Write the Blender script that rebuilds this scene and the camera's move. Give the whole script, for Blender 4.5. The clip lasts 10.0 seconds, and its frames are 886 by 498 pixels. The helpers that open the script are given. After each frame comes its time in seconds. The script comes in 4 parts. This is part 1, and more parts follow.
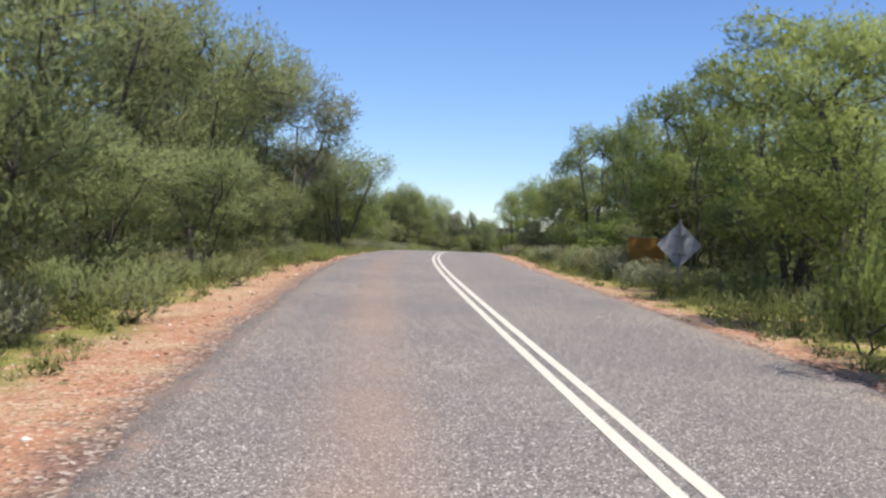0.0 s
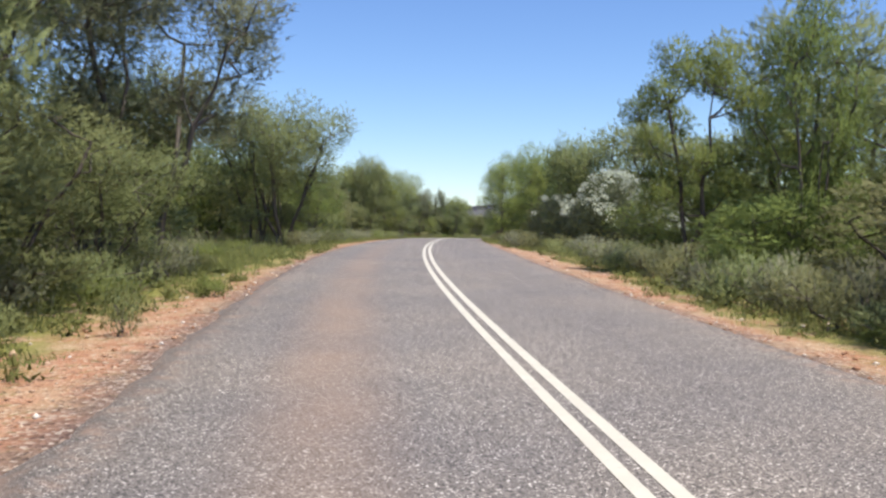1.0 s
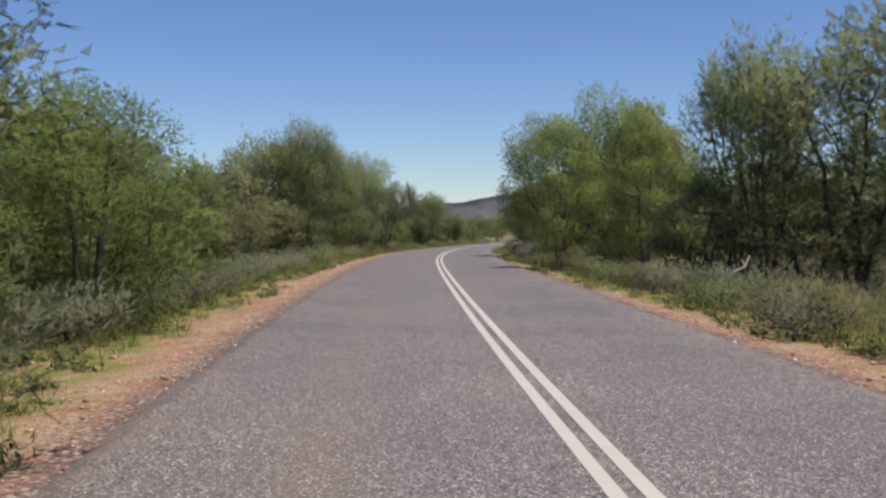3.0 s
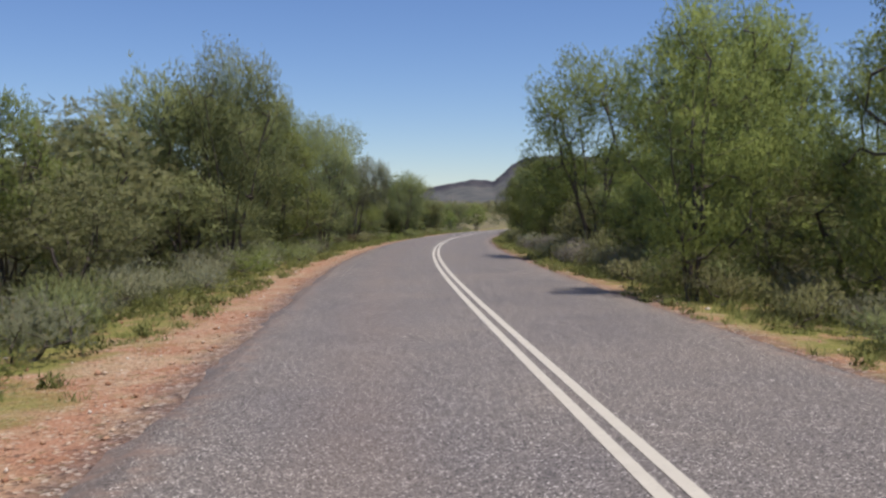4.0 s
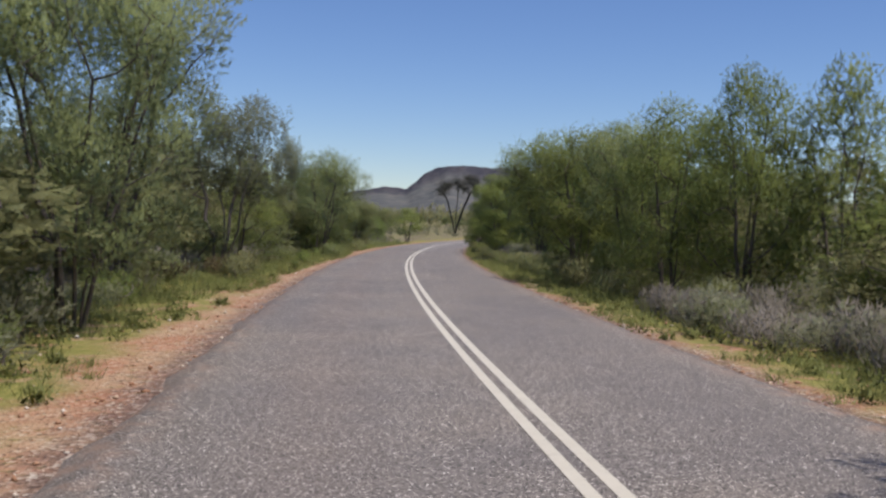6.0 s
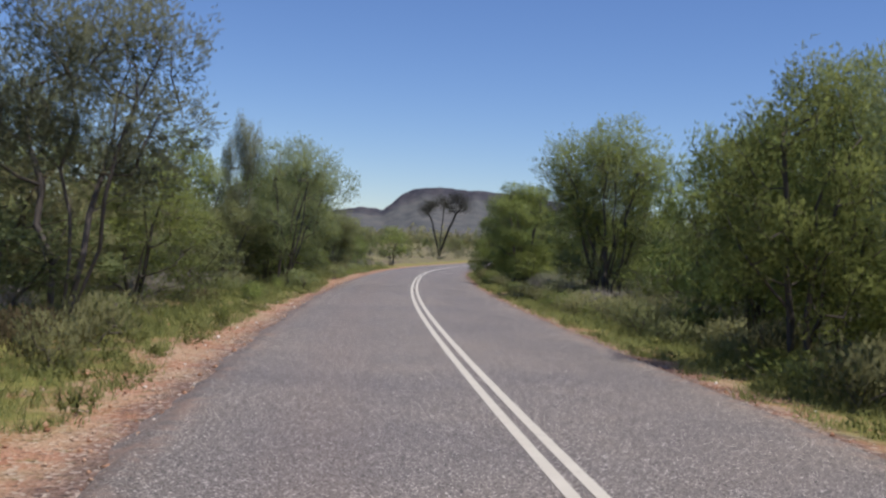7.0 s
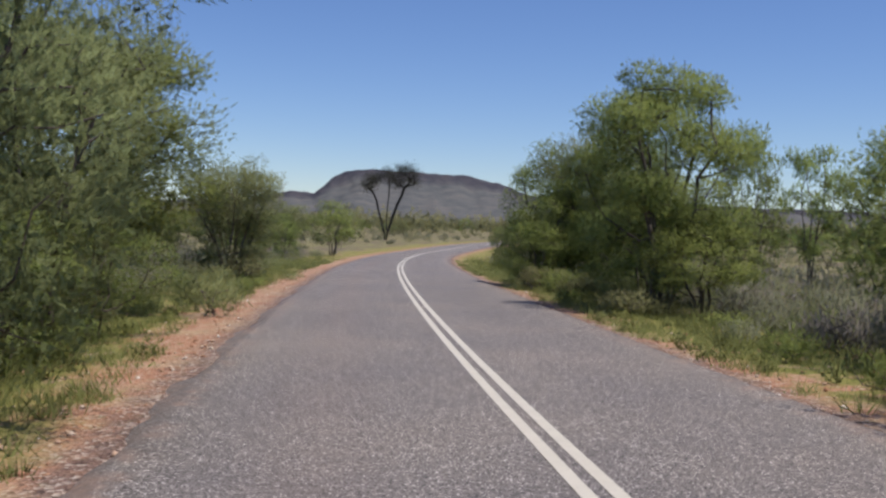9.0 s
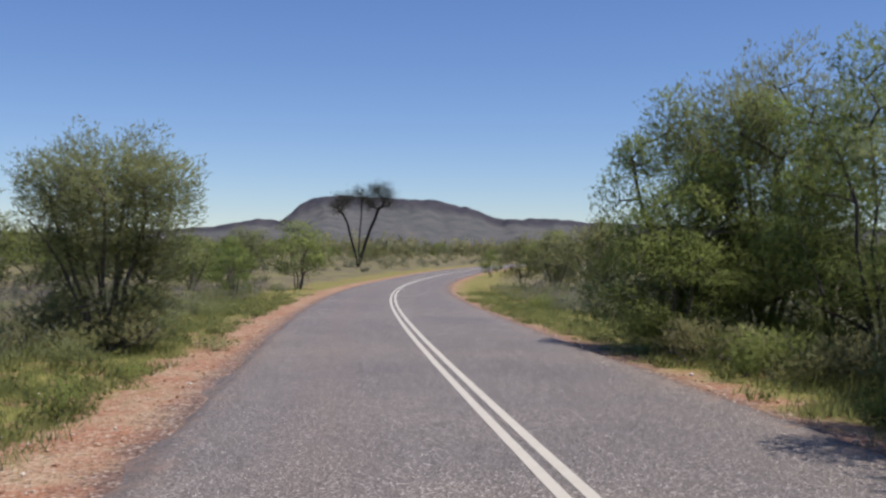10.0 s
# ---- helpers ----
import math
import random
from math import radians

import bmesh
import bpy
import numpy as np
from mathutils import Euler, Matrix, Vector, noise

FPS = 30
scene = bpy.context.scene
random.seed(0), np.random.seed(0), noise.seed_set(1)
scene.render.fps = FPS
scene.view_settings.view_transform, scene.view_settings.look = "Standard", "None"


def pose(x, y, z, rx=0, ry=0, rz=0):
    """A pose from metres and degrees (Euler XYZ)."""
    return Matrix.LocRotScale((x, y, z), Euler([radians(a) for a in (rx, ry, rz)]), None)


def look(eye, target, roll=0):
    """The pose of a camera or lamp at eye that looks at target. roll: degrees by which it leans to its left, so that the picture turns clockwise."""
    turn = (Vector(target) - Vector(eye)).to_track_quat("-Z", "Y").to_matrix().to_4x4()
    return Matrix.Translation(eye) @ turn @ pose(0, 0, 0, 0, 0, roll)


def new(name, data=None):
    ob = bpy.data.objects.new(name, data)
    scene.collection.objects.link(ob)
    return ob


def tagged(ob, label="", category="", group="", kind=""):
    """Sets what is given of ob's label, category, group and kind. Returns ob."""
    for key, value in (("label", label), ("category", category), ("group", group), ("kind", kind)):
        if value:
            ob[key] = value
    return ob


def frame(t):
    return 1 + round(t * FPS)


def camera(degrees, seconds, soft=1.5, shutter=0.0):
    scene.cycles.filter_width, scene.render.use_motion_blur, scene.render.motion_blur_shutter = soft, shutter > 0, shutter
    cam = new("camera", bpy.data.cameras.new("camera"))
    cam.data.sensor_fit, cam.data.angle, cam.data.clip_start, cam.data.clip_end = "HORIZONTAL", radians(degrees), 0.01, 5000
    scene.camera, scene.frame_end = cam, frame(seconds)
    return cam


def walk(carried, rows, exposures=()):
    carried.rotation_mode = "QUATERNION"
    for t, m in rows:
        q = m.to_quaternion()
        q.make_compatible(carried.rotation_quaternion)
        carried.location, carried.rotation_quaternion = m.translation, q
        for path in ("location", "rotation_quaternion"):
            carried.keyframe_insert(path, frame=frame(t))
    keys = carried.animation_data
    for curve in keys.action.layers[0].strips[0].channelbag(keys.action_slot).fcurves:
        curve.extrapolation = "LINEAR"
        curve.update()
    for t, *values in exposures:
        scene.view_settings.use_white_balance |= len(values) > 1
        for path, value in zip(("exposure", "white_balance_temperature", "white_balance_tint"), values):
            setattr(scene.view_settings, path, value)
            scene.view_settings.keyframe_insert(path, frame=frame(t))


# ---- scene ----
cam = camera(47.0, 10.0, soft=2.5)
# seconds, x, y, z, yaw, pitch, roll of a car that follows the left lane
DRIVE = [
    (0.0, 0.040, 0.000, 0.406, -1.259, -0.165, 2.124),
    (0.5, -0.368, 8.868, 0.727, -2.784, -1.106, 1.864),
    (1.0, -0.604, 17.745, 0.934, -3.571, -1.293, 0.898),
    (1.5, -0.708, 26.564, 1.179, -4.751, -0.234, 0.715),
    (2.0, -0.663, 35.331, 1.302, -4.859, -0.056, 0.073),
    (2.5, -0.538, 44.073, 1.412, -5.468, -0.588, 0.033),
    (4.0, 0.444, 70.148, 1.557, -8.004, -2.132, -0.146),
    (4.5, 0.956, 78.760, 1.517, -9.467, -2.204, 0.809),
    (5.0, 1.614, 87.335, 1.474, -10.648, -2.692, 0.393),
    (5.5, 2.479, 95.842, 1.428, -12.003, -2.410, 0.828),
    (7.0, 5.682, 120.952, 1.209, -14.461, -0.301, 3.142),
    (7.5, 6.977, 129.136, 1.124, -15.696, -0.613, 2.063),
    (8.0, 8.392, 137.292, 1.019, -16.335, -1.310, 2.161),
    (8.5, 9.929, 145.384, 0.928, -17.806, -1.732, 1.907),
    (9.0, 11.579, 153.407, 0.866, -18.275, -1.163, 1.651),
    (9.5, 13.342, 161.339, 0.779, -18.625, -0.707, 0.829),
    (10.0, 15.130, 169.219, 0.761, -20.013, 0.268, 0.406),
]


def drive_pose(x, y, z, yaw, pitch, roll):
    return pose(x, y, z, 0, 0, yaw) @ pose(0, 0, 0, 90 + pitch) @ pose(0, 0, 0, 0, 0, roll)


EXPOSURES = [(0.0, 0.45, 6650, 11), (1.0, 0.45, 6650, 11), (1.5, 0.56, 6550, 11.5), (1.9, 0.42, 6350, 12), (2.4, -0.12, 6500, 14.5), (4.0, -0.12, 6700, 14.5), (5.4, -0.12, 6700, 14.5), (7.0, -0.12, 6500, 15), (9.0, -0.12, 6550, 15.5), (10.0, -0.12, 6550, 15.5)]
walk(cam, [(t, drive_pose(*p)) for t, *p in DRIVE], EXPOSURES)

# ---- world, sun, exposure ----
world = bpy.data.worlds.new("sky")
scene.world = world
world.use_nodes = True
wn = world.node_tree.nodes
sky = wn.new("ShaderNodeTexSky")
sky.sky_type, sky.sun_disc = "NISHITA", False
SUN_WAY = Vector((0.26, -0.27, 0.927)).normalized()
sky.sun_elevation = math.asin(SUN_WAY.z)
sky.sun_rotation = math.atan2(SUN_WAY.x, SUN_WAY.y)
sky.air_density, sky.dust_density, sky.ozone_density = 0.98, 0.0, 8.5
deep = wn.new("ShaderNodeHueSaturation")
deep.inputs["Hue"].default_value, deep.inputs["Saturation"].default_value = 0.508, 1.06
world.node_tree.links.new(sky.outputs[0], deep.inputs["Color"])
world.node_tree.links.new(deep.outputs[0], wn["Background"].inputs["Color"])
wn["Background"].inputs["Strength"].default_value = 0.121
sun = new("sun", bpy.data.lights.new("sun", "SUN"))
sun.data.energy, sun.data.angle, sun.data.color = 4.7, radians(0.53), (1.0, 0.95, 0.87)
sun.matrix_world = look(SUN_WAY * 100, (0, 0, 0))


# ---- materials ----
class Mat:
    """A node material with short ways to add and join nodes."""

    def __init__(self, name, rough=0.8, spec=0.3):
        self.m = bpy.data.materials.new(name)
        self.m.use_nodes = True
        self.t = self.m.node_tree
        self.b = self.t.nodes["Principled BSDF"]
        self.b.inputs["Roughness"].default_value = rough
        self.b.inputs["Specular IOR Level"].default_value = spec
        self.pos = self.add("ShaderNodeNewGeometry").outputs["Position"]

    def add(self, kind, **inputs):
        n = self.t.nodes.new(kind)
        for k, v in inputs.items():
            self.put(n.inputs[k.replace("_", " ")], v)
        return n

    def put(self, socket, v):
        if isinstance(v, bpy.types.NodeSocket):
            self.t.links.new(v, socket)
        else:
            socket.default_value = v

    def noise(self, scale, detail=4.0, rough=0.55, vector=None):
        n = self.add("ShaderNodeTexNoise", Scale=scale, Detail=detail, Roughness=rough)
        self.t.links.new(vector or self.pos, n.inputs["Vector"])
        return n.outputs["Fac"]

    def ramp(self, fac, *stops):
        n = self.t.nodes.new("ShaderNodeValToRGB")
        e = n.color_ramp.elements
        while len(e) < len(stops):
            e.new(0.5)
        for el, (p, c) in zip(e, stops):
            el.position, el.color = p, (*c, 1) if len(c) == 3 else c
        self.t.links.new(fac, n.inputs["Fac"])
        return n.outputs["Color"]

    def mix(self, fac, a, b, how="MIX"):
        n = self.t.nodes.new("ShaderNodeMix")
        n.data_type, n.blend_type = "RGBA", how
        self.put(n.inputs[0], fac)
        for s, v in ((n.inputs[6], a), (n.inputs[7], b)):
            self.put(s, (*v, 1) if isinstance(v, tuple) and len(v) == 3 else v)
        return n.outputs[2]

    def math(self, how, a, b=0.0, clamp=False):
        n = self.t.nodes.new("ShaderNodeMath")
        n.operation, n.use_clamp = how, clamp
        self.put(n.inputs[0], a)
        self.put(n.inputs[1], b)
        return n.outputs[0]

    def step(self, v, lo, hi):
        n = self.add("ShaderNodeMapRange", Value=v)
        n.interpolation_type = "SMOOTHSTEP"
        n.inputs["From Min"].default_value, n.inputs["From Max"].default_value = lo, hi
        return n.outputs[0]

    def attr(self, name):
        n = self.t.nodes.new("ShaderNodeAttribute")
        n.attribute_name = name
        return n.outputs["Fac"]

    def done(self, colour, bump=None, strength=0.3, distance=0.01):
        self.put(self.b.inputs["Base Color"], colour)
        if bump is not None:
            n = self.add("ShaderNodeBump", Strength=strength, Distance=distance, Height=bump)
            self.t.links.new(n.outputs[0], self.b.inputs["Normal"])
        return self.m


def leaf_material(name, dark, light, glow=0.62, rough=0.75, lace=0.0):
    """Foliage: a tint of its own for each plant and each leaf, some light through the blade."""
    m = Mat(name, rough, 0.12)
    geo = m.add("ShaderNodeNewGeometry")
    info = m.add("ShaderNodeObjectInfo")
    base = m.mix(m.math("ADD", m.math("MULTIPLY", geo.outputs["Random Per Island"], 0.5), 0.25), dark, light)
    hue = m.add("ShaderNodeHueSaturation", Color=base)
    m.put(hue.inputs["Hue"], m.math("ADD", m.math("MULTIPLY", info.outputs["Random"], 0.022), 0.496))
    tone = m.math("ADD", m.math("MULTIPLY", m.math("FRACT", m.math("MULTIPLY", info.outputs["Random"], 7.31)), 0.32), 0.79)
    m.put(hue.inputs["Value"], m.math("MULTIPLY", m.math("ADD", m.math("MULTIPLY", m.noise(0.9, 2.0), 0.9), 0.76), tone))
    tr = m.add("ShaderNodeBsdfTranslucent", Color=hue.outputs[0])
    mix = m.add("ShaderNodeMixShader", Fac=glow)
    m.t.links.new(m.b.outputs[0], mix.inputs[1])
    m.t.links.new(tr.outputs[0], mix.inputs[2])
    face = mix.outputs[0]
    if lace:  # a spray is many small leaflets with gaps between them
        gap = m.add("ShaderNodeMixShader", Fac=m.step(m.noise(lace, 1.0), 0.43, 0.53))
        m.t.links.new(m.add("ShaderNodeBsdfTransparent").outputs[0], gap.inputs[1])
        m.t.links.new(face, gap.inputs[2])
        face = gap.outputs[0]
    m.t.links.new(face, m.t.nodes["Material Output"].inputs["Surface"])
    return m.done(hue.outputs[0])


def asphalt_material():
    m = Mat("chip_seal_asphalt", 0.75, 0.35)
    v = m.add("ShaderNodeTexVoronoi", Scale=88.0, Randomness=1.0)
    m.t.links.new(m.pos, v.inputs["Vector"])
    chip = m.add("ShaderNodeSeparateColor", Color=v.outputs["Color"]).outputs[0]
    stone = m.ramp(chip, (0.0, (0.020, 0.018, 0.018)), (0.16, (0.062, 0.056, 0.053)), (0.32, (0.143, 0.130, 0.117)), (0.84, (0.235, 0.212, 0.188)), (0.94, (0.38, 0.35, 0.315)), (1.0, (0.85, 0.80, 0.73)))
    patch = m.ramp(m.noise(0.35, 5.0), (0.3, (0.88, 0.87, 0.90)), (0.5, (1.04, 1.015, 1.0)), (0.7, (1.20, 1.14, 1.08)))
    col = m.mix(1.0, stone, patch, "MULTIPLY")
    lat = m.attr("lat")
    # red dust between the wheel tracks, and bleeding in from the shoulders
    band = m.math("SUBTRACT", 1.0, m.step(m.math("ABSOLUTE", m.math("ADD", lat, 1.75)), 0.0, 0.75))
    dust = m.math("MULTIPLY", m.math("MULTIPLY", band, m.math("ADD", m.math("MULTIPLY", m.step(m.noise(0.5, 5.0, 0.6), 0.25, 0.75), 0.6), 0.4)), m.attr("dust"))
    col = m.mix(m.math("MULTIPLY", dust, 0.5), col, (0.39, 0.25, 0.16))
    edge = m.step(m.math("ABSOLUTE", m.math("ADD", lat, 0.17)), 2.55, 3.15)
    col = m.mix(m.math("MULTIPLY", edge, m.step(m.noise(3.0, 5.0, 0.7), 0.4, 0.75)), col, (0.33, 0.22, 0.16))
    rim = m.step(m.math("ADD", m.math("ABSOLUTE", m.math("ADD", lat, 0.17)), m.math("MULTIPLY", m.math("SUBTRACT", m.noise(2.0, 4.0), 0.5), 0.25)), 2.93, 3.05)
    col = m.mix(m.math("MULTIPLY", rim, 0.38), col, (0.085, 0.068, 0.062))
    wheel = m.math("SUBTRACT", 1.0, m.step(m.math("ABSOLUTE", m.math("SUBTRACT", m.math("ABSOLUTE", m.math("ADD", lat, 0.1)), 1.7)), 0.3, 1.1))
    col = m.mix(m.math("MULTIPLY", wheel, 0.12), col, (0.11, 0.10, 0.105))
    return m.done(col, v.outputs["Distance"], 0.5, 0.008)


def line_material():
    m = Mat("worn_white_road_paint", 0.6, 0.35)
    wear = m.step(m.noise(28.0, 5.0, 0.7), 0.58, 0.72)
    crack = m.step(m.noise(2.5, 6.0, 0.75), 0.60, 0.72)
    col = m.mix(m.noise(4.0), (0.50, 0.465, 0.38), (0.62, 0.58, 0.48))
    col = m.mix(m.math("MULTIPLY", m.math("MAXIMUM", wear, crack), 0.45), col, (0.25, 0.23, 0.21))
    return m.done(col, m.noise(60.0), 0.3, 0.006)


def ground_material():
    m = Mat("red_earth_and_grass", 0.95, 0.1)
    d = m.attr("edge")  # metres out from the seal
    wob = m.math("ADD", m.math("SUBTRACT", d, m.attr("bare")), m.math("MULTIPLY", m.math("SUBTRACT", m.noise(0.8, 4.0), 0.5), 2.6))
    soil = m.ramp(m.noise(2.2, 6.0, 0.65), (0.25, (0.33, 0.155, 0.088)), (0.5, (0.43, 0.225, 0.138)), (0.8, (0.50, 0.31, 0.205)))
    soil = m.mix(m.math("MULTIPLY", m.step(m.noise(0.9, 5.0, 0.6), 0.42, 0.64), 0.75), soil, (0.47, 0.34, 0.215))
    soil = m.mix(m.math("MULTIPLY", m.step(m.noise(6.0, 4.0, 0.7), 0.56, 0.66), 0.75), soil, (0.21, 0.19, 0.075))
    v = m.add("ShaderNodeTexVoronoi", Scale=26.0)
    m.t.links.new(m.pos, v.inputs["Vector"])
    peb = m.add("ShaderNodeSeparateColor", Color=v.outputs["Color"]).outputs[1]
    soil = m.mix(m.math("MULTIPLY", m.step(peb, 0.80, 0.95), 0.8), soil, (0.58, 0.46, 0.34))
    soil = m.mix(m.math("MULTIPLY", m.step(m.math("SUBTRACT", 1.0, peb), 0.86, 0.97), 0.7), soil, (0.13, 0.085, 0.065))
    grass = m.ramp(m.noise(7.0, 6.0, 0.7), (0.3, (0.14, 0.152, 0.04)), (0.5, (0.24, 0.235, 0.07)), (0.75, (0.35, 0.30, 0.115)))
    litter = m.ramp(m.noise(5.0, 6.0, 0.7), (0.3, (0.11, 0.09, 0.07)), (0.7, (0.22, 0.175, 0.135)))
    cover = m.math("MULTIPLY", m.step(wob, 0.45, 1.6), m.step(m.noise(1.5, 5.0, 0.65), 0.34, 0.5))
    col = m.mix(cover, soil, grass)
    loose = m.math("SUBTRACT", 1.0, m.step(m.math("ADD", d, m.math("MULTIPLY", m.math("SUBTRACT", m.noise(3.5, 4.0), 0.5), 0.9)), 0.1, 0.75))
    chips = m.ramp(peb, (0.0, (0.075, 0.055, 0.052)), (0.7, (0.20, 0.145, 0.125)), (1.0, (0.48, 0.42, 0.36)))
    col = m.mix(m.math("MULTIPLY", loose, 0.85), col, chips)
    far = m.step(wob, 3.0, 6.0)
    mauve = m.ramp(m.noise(3.0, 6.0, 0.7), (0.3, (0.15, 0.135, 0.10)), (0.7, (0.30, 0.265, 0.20)))
    col = m.mix(m.math("MULTIPLY", far, 0.85), col, m.mix(m.step(m.noise(0.35, 5.0), 0.42, 0.58), litter, m.mix(0.45, grass, mauve)))
    return m.done(col, m.math("ADD", m.noise(9.0, 6.0, 0.7), v.outputs["Distance"]), 0.7, 0.05)


def bark_material(name, a, b):
    m = Mat(name, 0.9, 0.15)
    tex = m.add("ShaderNodeTexNoise", Scale=6.0, Detail=6.0)
    mp = m.add("ShaderNodeMapping", Vector=m.pos)
    mp.inputs["Scale"].default_value = (5, 5, 0.8)
    m.t.links.new(mp.outputs[0], tex.inputs["Vector"])
    return m.done(m.mix(tex.outputs["Fac"], a, b), tex.outputs["Fac"], 0.8, 0.02)


def plain_material(name, a, b, rough, scale, metal=0.0):
    m = Mat(name, rough, 0.4)
    m.b.inputs["Metallic"].default_value = metal
    return m.done(m.mix(m.noise(scale, 5.0, 0.65), a, b), m.noise(scale * 3), 0.2, 0.004)


def hill_material():
    m = Mat("haze_tinted_range", 1.0, 0.0)
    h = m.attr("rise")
    # air haze is painted into the base colours: greyed scrub, blue-grey rock
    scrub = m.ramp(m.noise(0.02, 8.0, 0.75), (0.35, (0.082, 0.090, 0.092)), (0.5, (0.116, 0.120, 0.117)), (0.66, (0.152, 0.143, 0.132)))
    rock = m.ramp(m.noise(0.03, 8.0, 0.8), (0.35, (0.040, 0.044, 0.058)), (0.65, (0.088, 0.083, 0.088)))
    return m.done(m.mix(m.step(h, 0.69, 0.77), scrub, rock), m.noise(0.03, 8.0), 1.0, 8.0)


M_ROAD, M_LINE, M_GROUND, M_HILL = asphalt_material(), line_material(), ground_material(), hill_material()
M_BARK = bark_material("dark_acacia_bark", (0.058, 0.05, 0.043), (0.15, 0.128, 0.108))
M_BARK_GREY = bark_material("grey_bark", (0.07, 0.06, 0.053), (0.17, 0.15, 0.13))
M_BLACK = bark_material("black_bark", (0.012, 0.011, 0.011), (0.045, 0.04, 0.037))
M_MULGA = leaf_material("grey_green_foliage", (0.19, 0.216, 0.095), (0.315, 0.348, 0.157), lace=90.0)
M_GREEN = leaf_material("fresh_green_foliage", (0.19, 0.232, 0.068), (0.312, 0.358, 0.118), lace=90.0)
M_GREY = leaf_material("silver_grey_foliage", (0.165, 0.178, 0.105), (0.275, 0.29, 0.175), lace=90.0)
M_DARK = leaf_material("dark_green_foliage", (0.185, 0.187, 0.09), (0.305, 0.302, 0.15), lace=90.0)
M_SAGE = leaf_material("pale_sage_foliage", (0.205, 0.215, 0.135), (0.33, 0.335, 0.225), lace=90.0)
M_GRASS = leaf_material("green_grass_blades", (0.175, 0.198, 0.066), (0.29, 0.30, 0.12))
M_STRAW = leaf_material("dry_mauve_grass", (0.225, 0.205, 0.18), (0.355, 0.325, 0.285))
M_FLOWER = leaf_material("cream_white_blossom", (0.37, 0.385, 0.29), (0.59, 0.60, 0.48), 0.3)
M_BUSH = leaf_material("deep_green_bush_foliage", (0.135, 0.15, 0.085), (0.225, 0.24, 0.14), lace=90.0)
M_SPARSE = leaf_material("dark_sparse_foliage", (0.045, 0.045, 0.035), (0.09, 0.088, 0.065))
M_RUST = leaf_material("dry_brown_foliage", (0.10, 0.075, 0.045), (0.19, 0.15, 0.09))

# ---- the road's line and the lie of the land ----
BEND = [-1.21, -0.11, 1.62, 2.91, 1.79, 0.38, 2.13, 2.17, 1.54, 1.91, 0.95, 1.44, 2.31, 2.73, 2.6, 2.33, 2.2, 2.13, 2.1, 2.08, 2.07]
RISE_Y = [-150, -20, 0, 15, 30, 45, 60, 80, 100, 130, 160, 190, 220, 260, 310, 360, 900]
RISE_Z = [-4.0, -1.71, -1.07, -0.58, -0.25, -0.05, 0.06, 0.0, -0.11, -0.38, -0.73, -1.03, -1.39, -1.62, -1.26, -0.92, 1.0]
HALF_L, HALF_R = 3.22, 2.87

_s = np.arange(-60.0, 700.0, 1.0)
_k = np.interp(_s, np.arange(-20, 400, 20), np.array(BEND) * 1e-3)
_k[_s > 420] = 0.0
_k[_s < -20] = 0.0
_th = -np.cumsum(_k)
_th += radians(2.9274) - _th[60]
_cx, _cy = np.cumsum(-np.sin(_th)), np.cumsum(np.cos(_th))
_cx += 1.834 - _cx[60]
_cy -= _cy[60]
_zy = np.arange(-200, 1000, 2.0)
_zz = np.interp(_zy, RISE_Y, RISE_Z)
_zz = np.convolve(np.pad(_zz, 5, mode="edge"), np.ones(11) / 11, "valid")


def rise(y):
    """Height of the road's surface, by y."""
    return np.interp(y, _zy, _zz)


def centre(y):
    """The centre line's x and heading at y."""
    return np.interp(y, _cy, _cx), np.interp(y, _cy, _th)


def beside(y, out):
    """x of the place `out` metres from the centre line (right is plus)."""
    x, th = centre(y)
    return x + out / math.cos(th)


def half_left(y):
    """Half width of the seal left of the centre line; it narrows along the bend."""
    return HALF_L - np.interp(y, [60, 90, 125, 170], [0.0, 0.06, 0.19, 0.16])


def mesh(name, verts, faces, mat, smooth=False, layers=(), normals=None):
    me = bpy.data.meshes.new(name)
    verts = np.asarray(verts, dtype=np.float32)
    faces = np.asarray(faces, dtype=np.int32)
    n, k = faces.shape
    me.vertices.add(len(verts))
    me.vertices.foreach_set("co", verts.ravel())
    me.loops.add(n * k)
    me.loops.foreach_set("vertex_index", faces.ravel())
    me.polygons.add(n)
    me.polygons.foreach_set("loop_start", np.arange(n, dtype=np.int32) * k)
    if smooth:
        me.polygons.foreach_set("use_smooth", np.ones(n, dtype=bool))
    for key, vals in layers:
        a = me.attributes.new(key, "FLOAT", "POINT")
        a.data.foreach_set("value", np.asarray(vals, dtype=np.float32))
    me.update(calc_edges=True)
    me.validate()
    if normals is not None:  # leaves take the roundness of the clump they grow in
        me.polygons.foreach_set("use_smooth", np.ones(n, dtype=bool))
        me.normals_split_custom_set_from_vertices(normals.tolist())
    me.materials.append(mat)
    return me


def grid_faces(rows, cols):
    i = (np.arange(rows - 1)[:, None] * cols + np.arange(cols - 1)).ravel()
    return np.stack([i, i + 1, i + cols + 1, i + cols], 1)


def hashed(a, b, seed=0):
    """Smooth-ish 2D value noise in -1..1, vectorised."""
    def h(i, j):
        return np.modf(np.sin(i * 127.1 + j * 311.7 + seed * 74.7) * 43758.5453)[0]
    i, j = np.floor(a), np.floor(b)
    u, v = a - i, b - j
    u, v = u * u * (3 - 2 * u), v * v * (3 - 2 * v)
    return (h(i, j) * (1 - u) + h(i + 1, j) * u) * (1 - v) + (h(i, j + 1) * (1 - u) + h(i + 1, j + 1) * u) * v


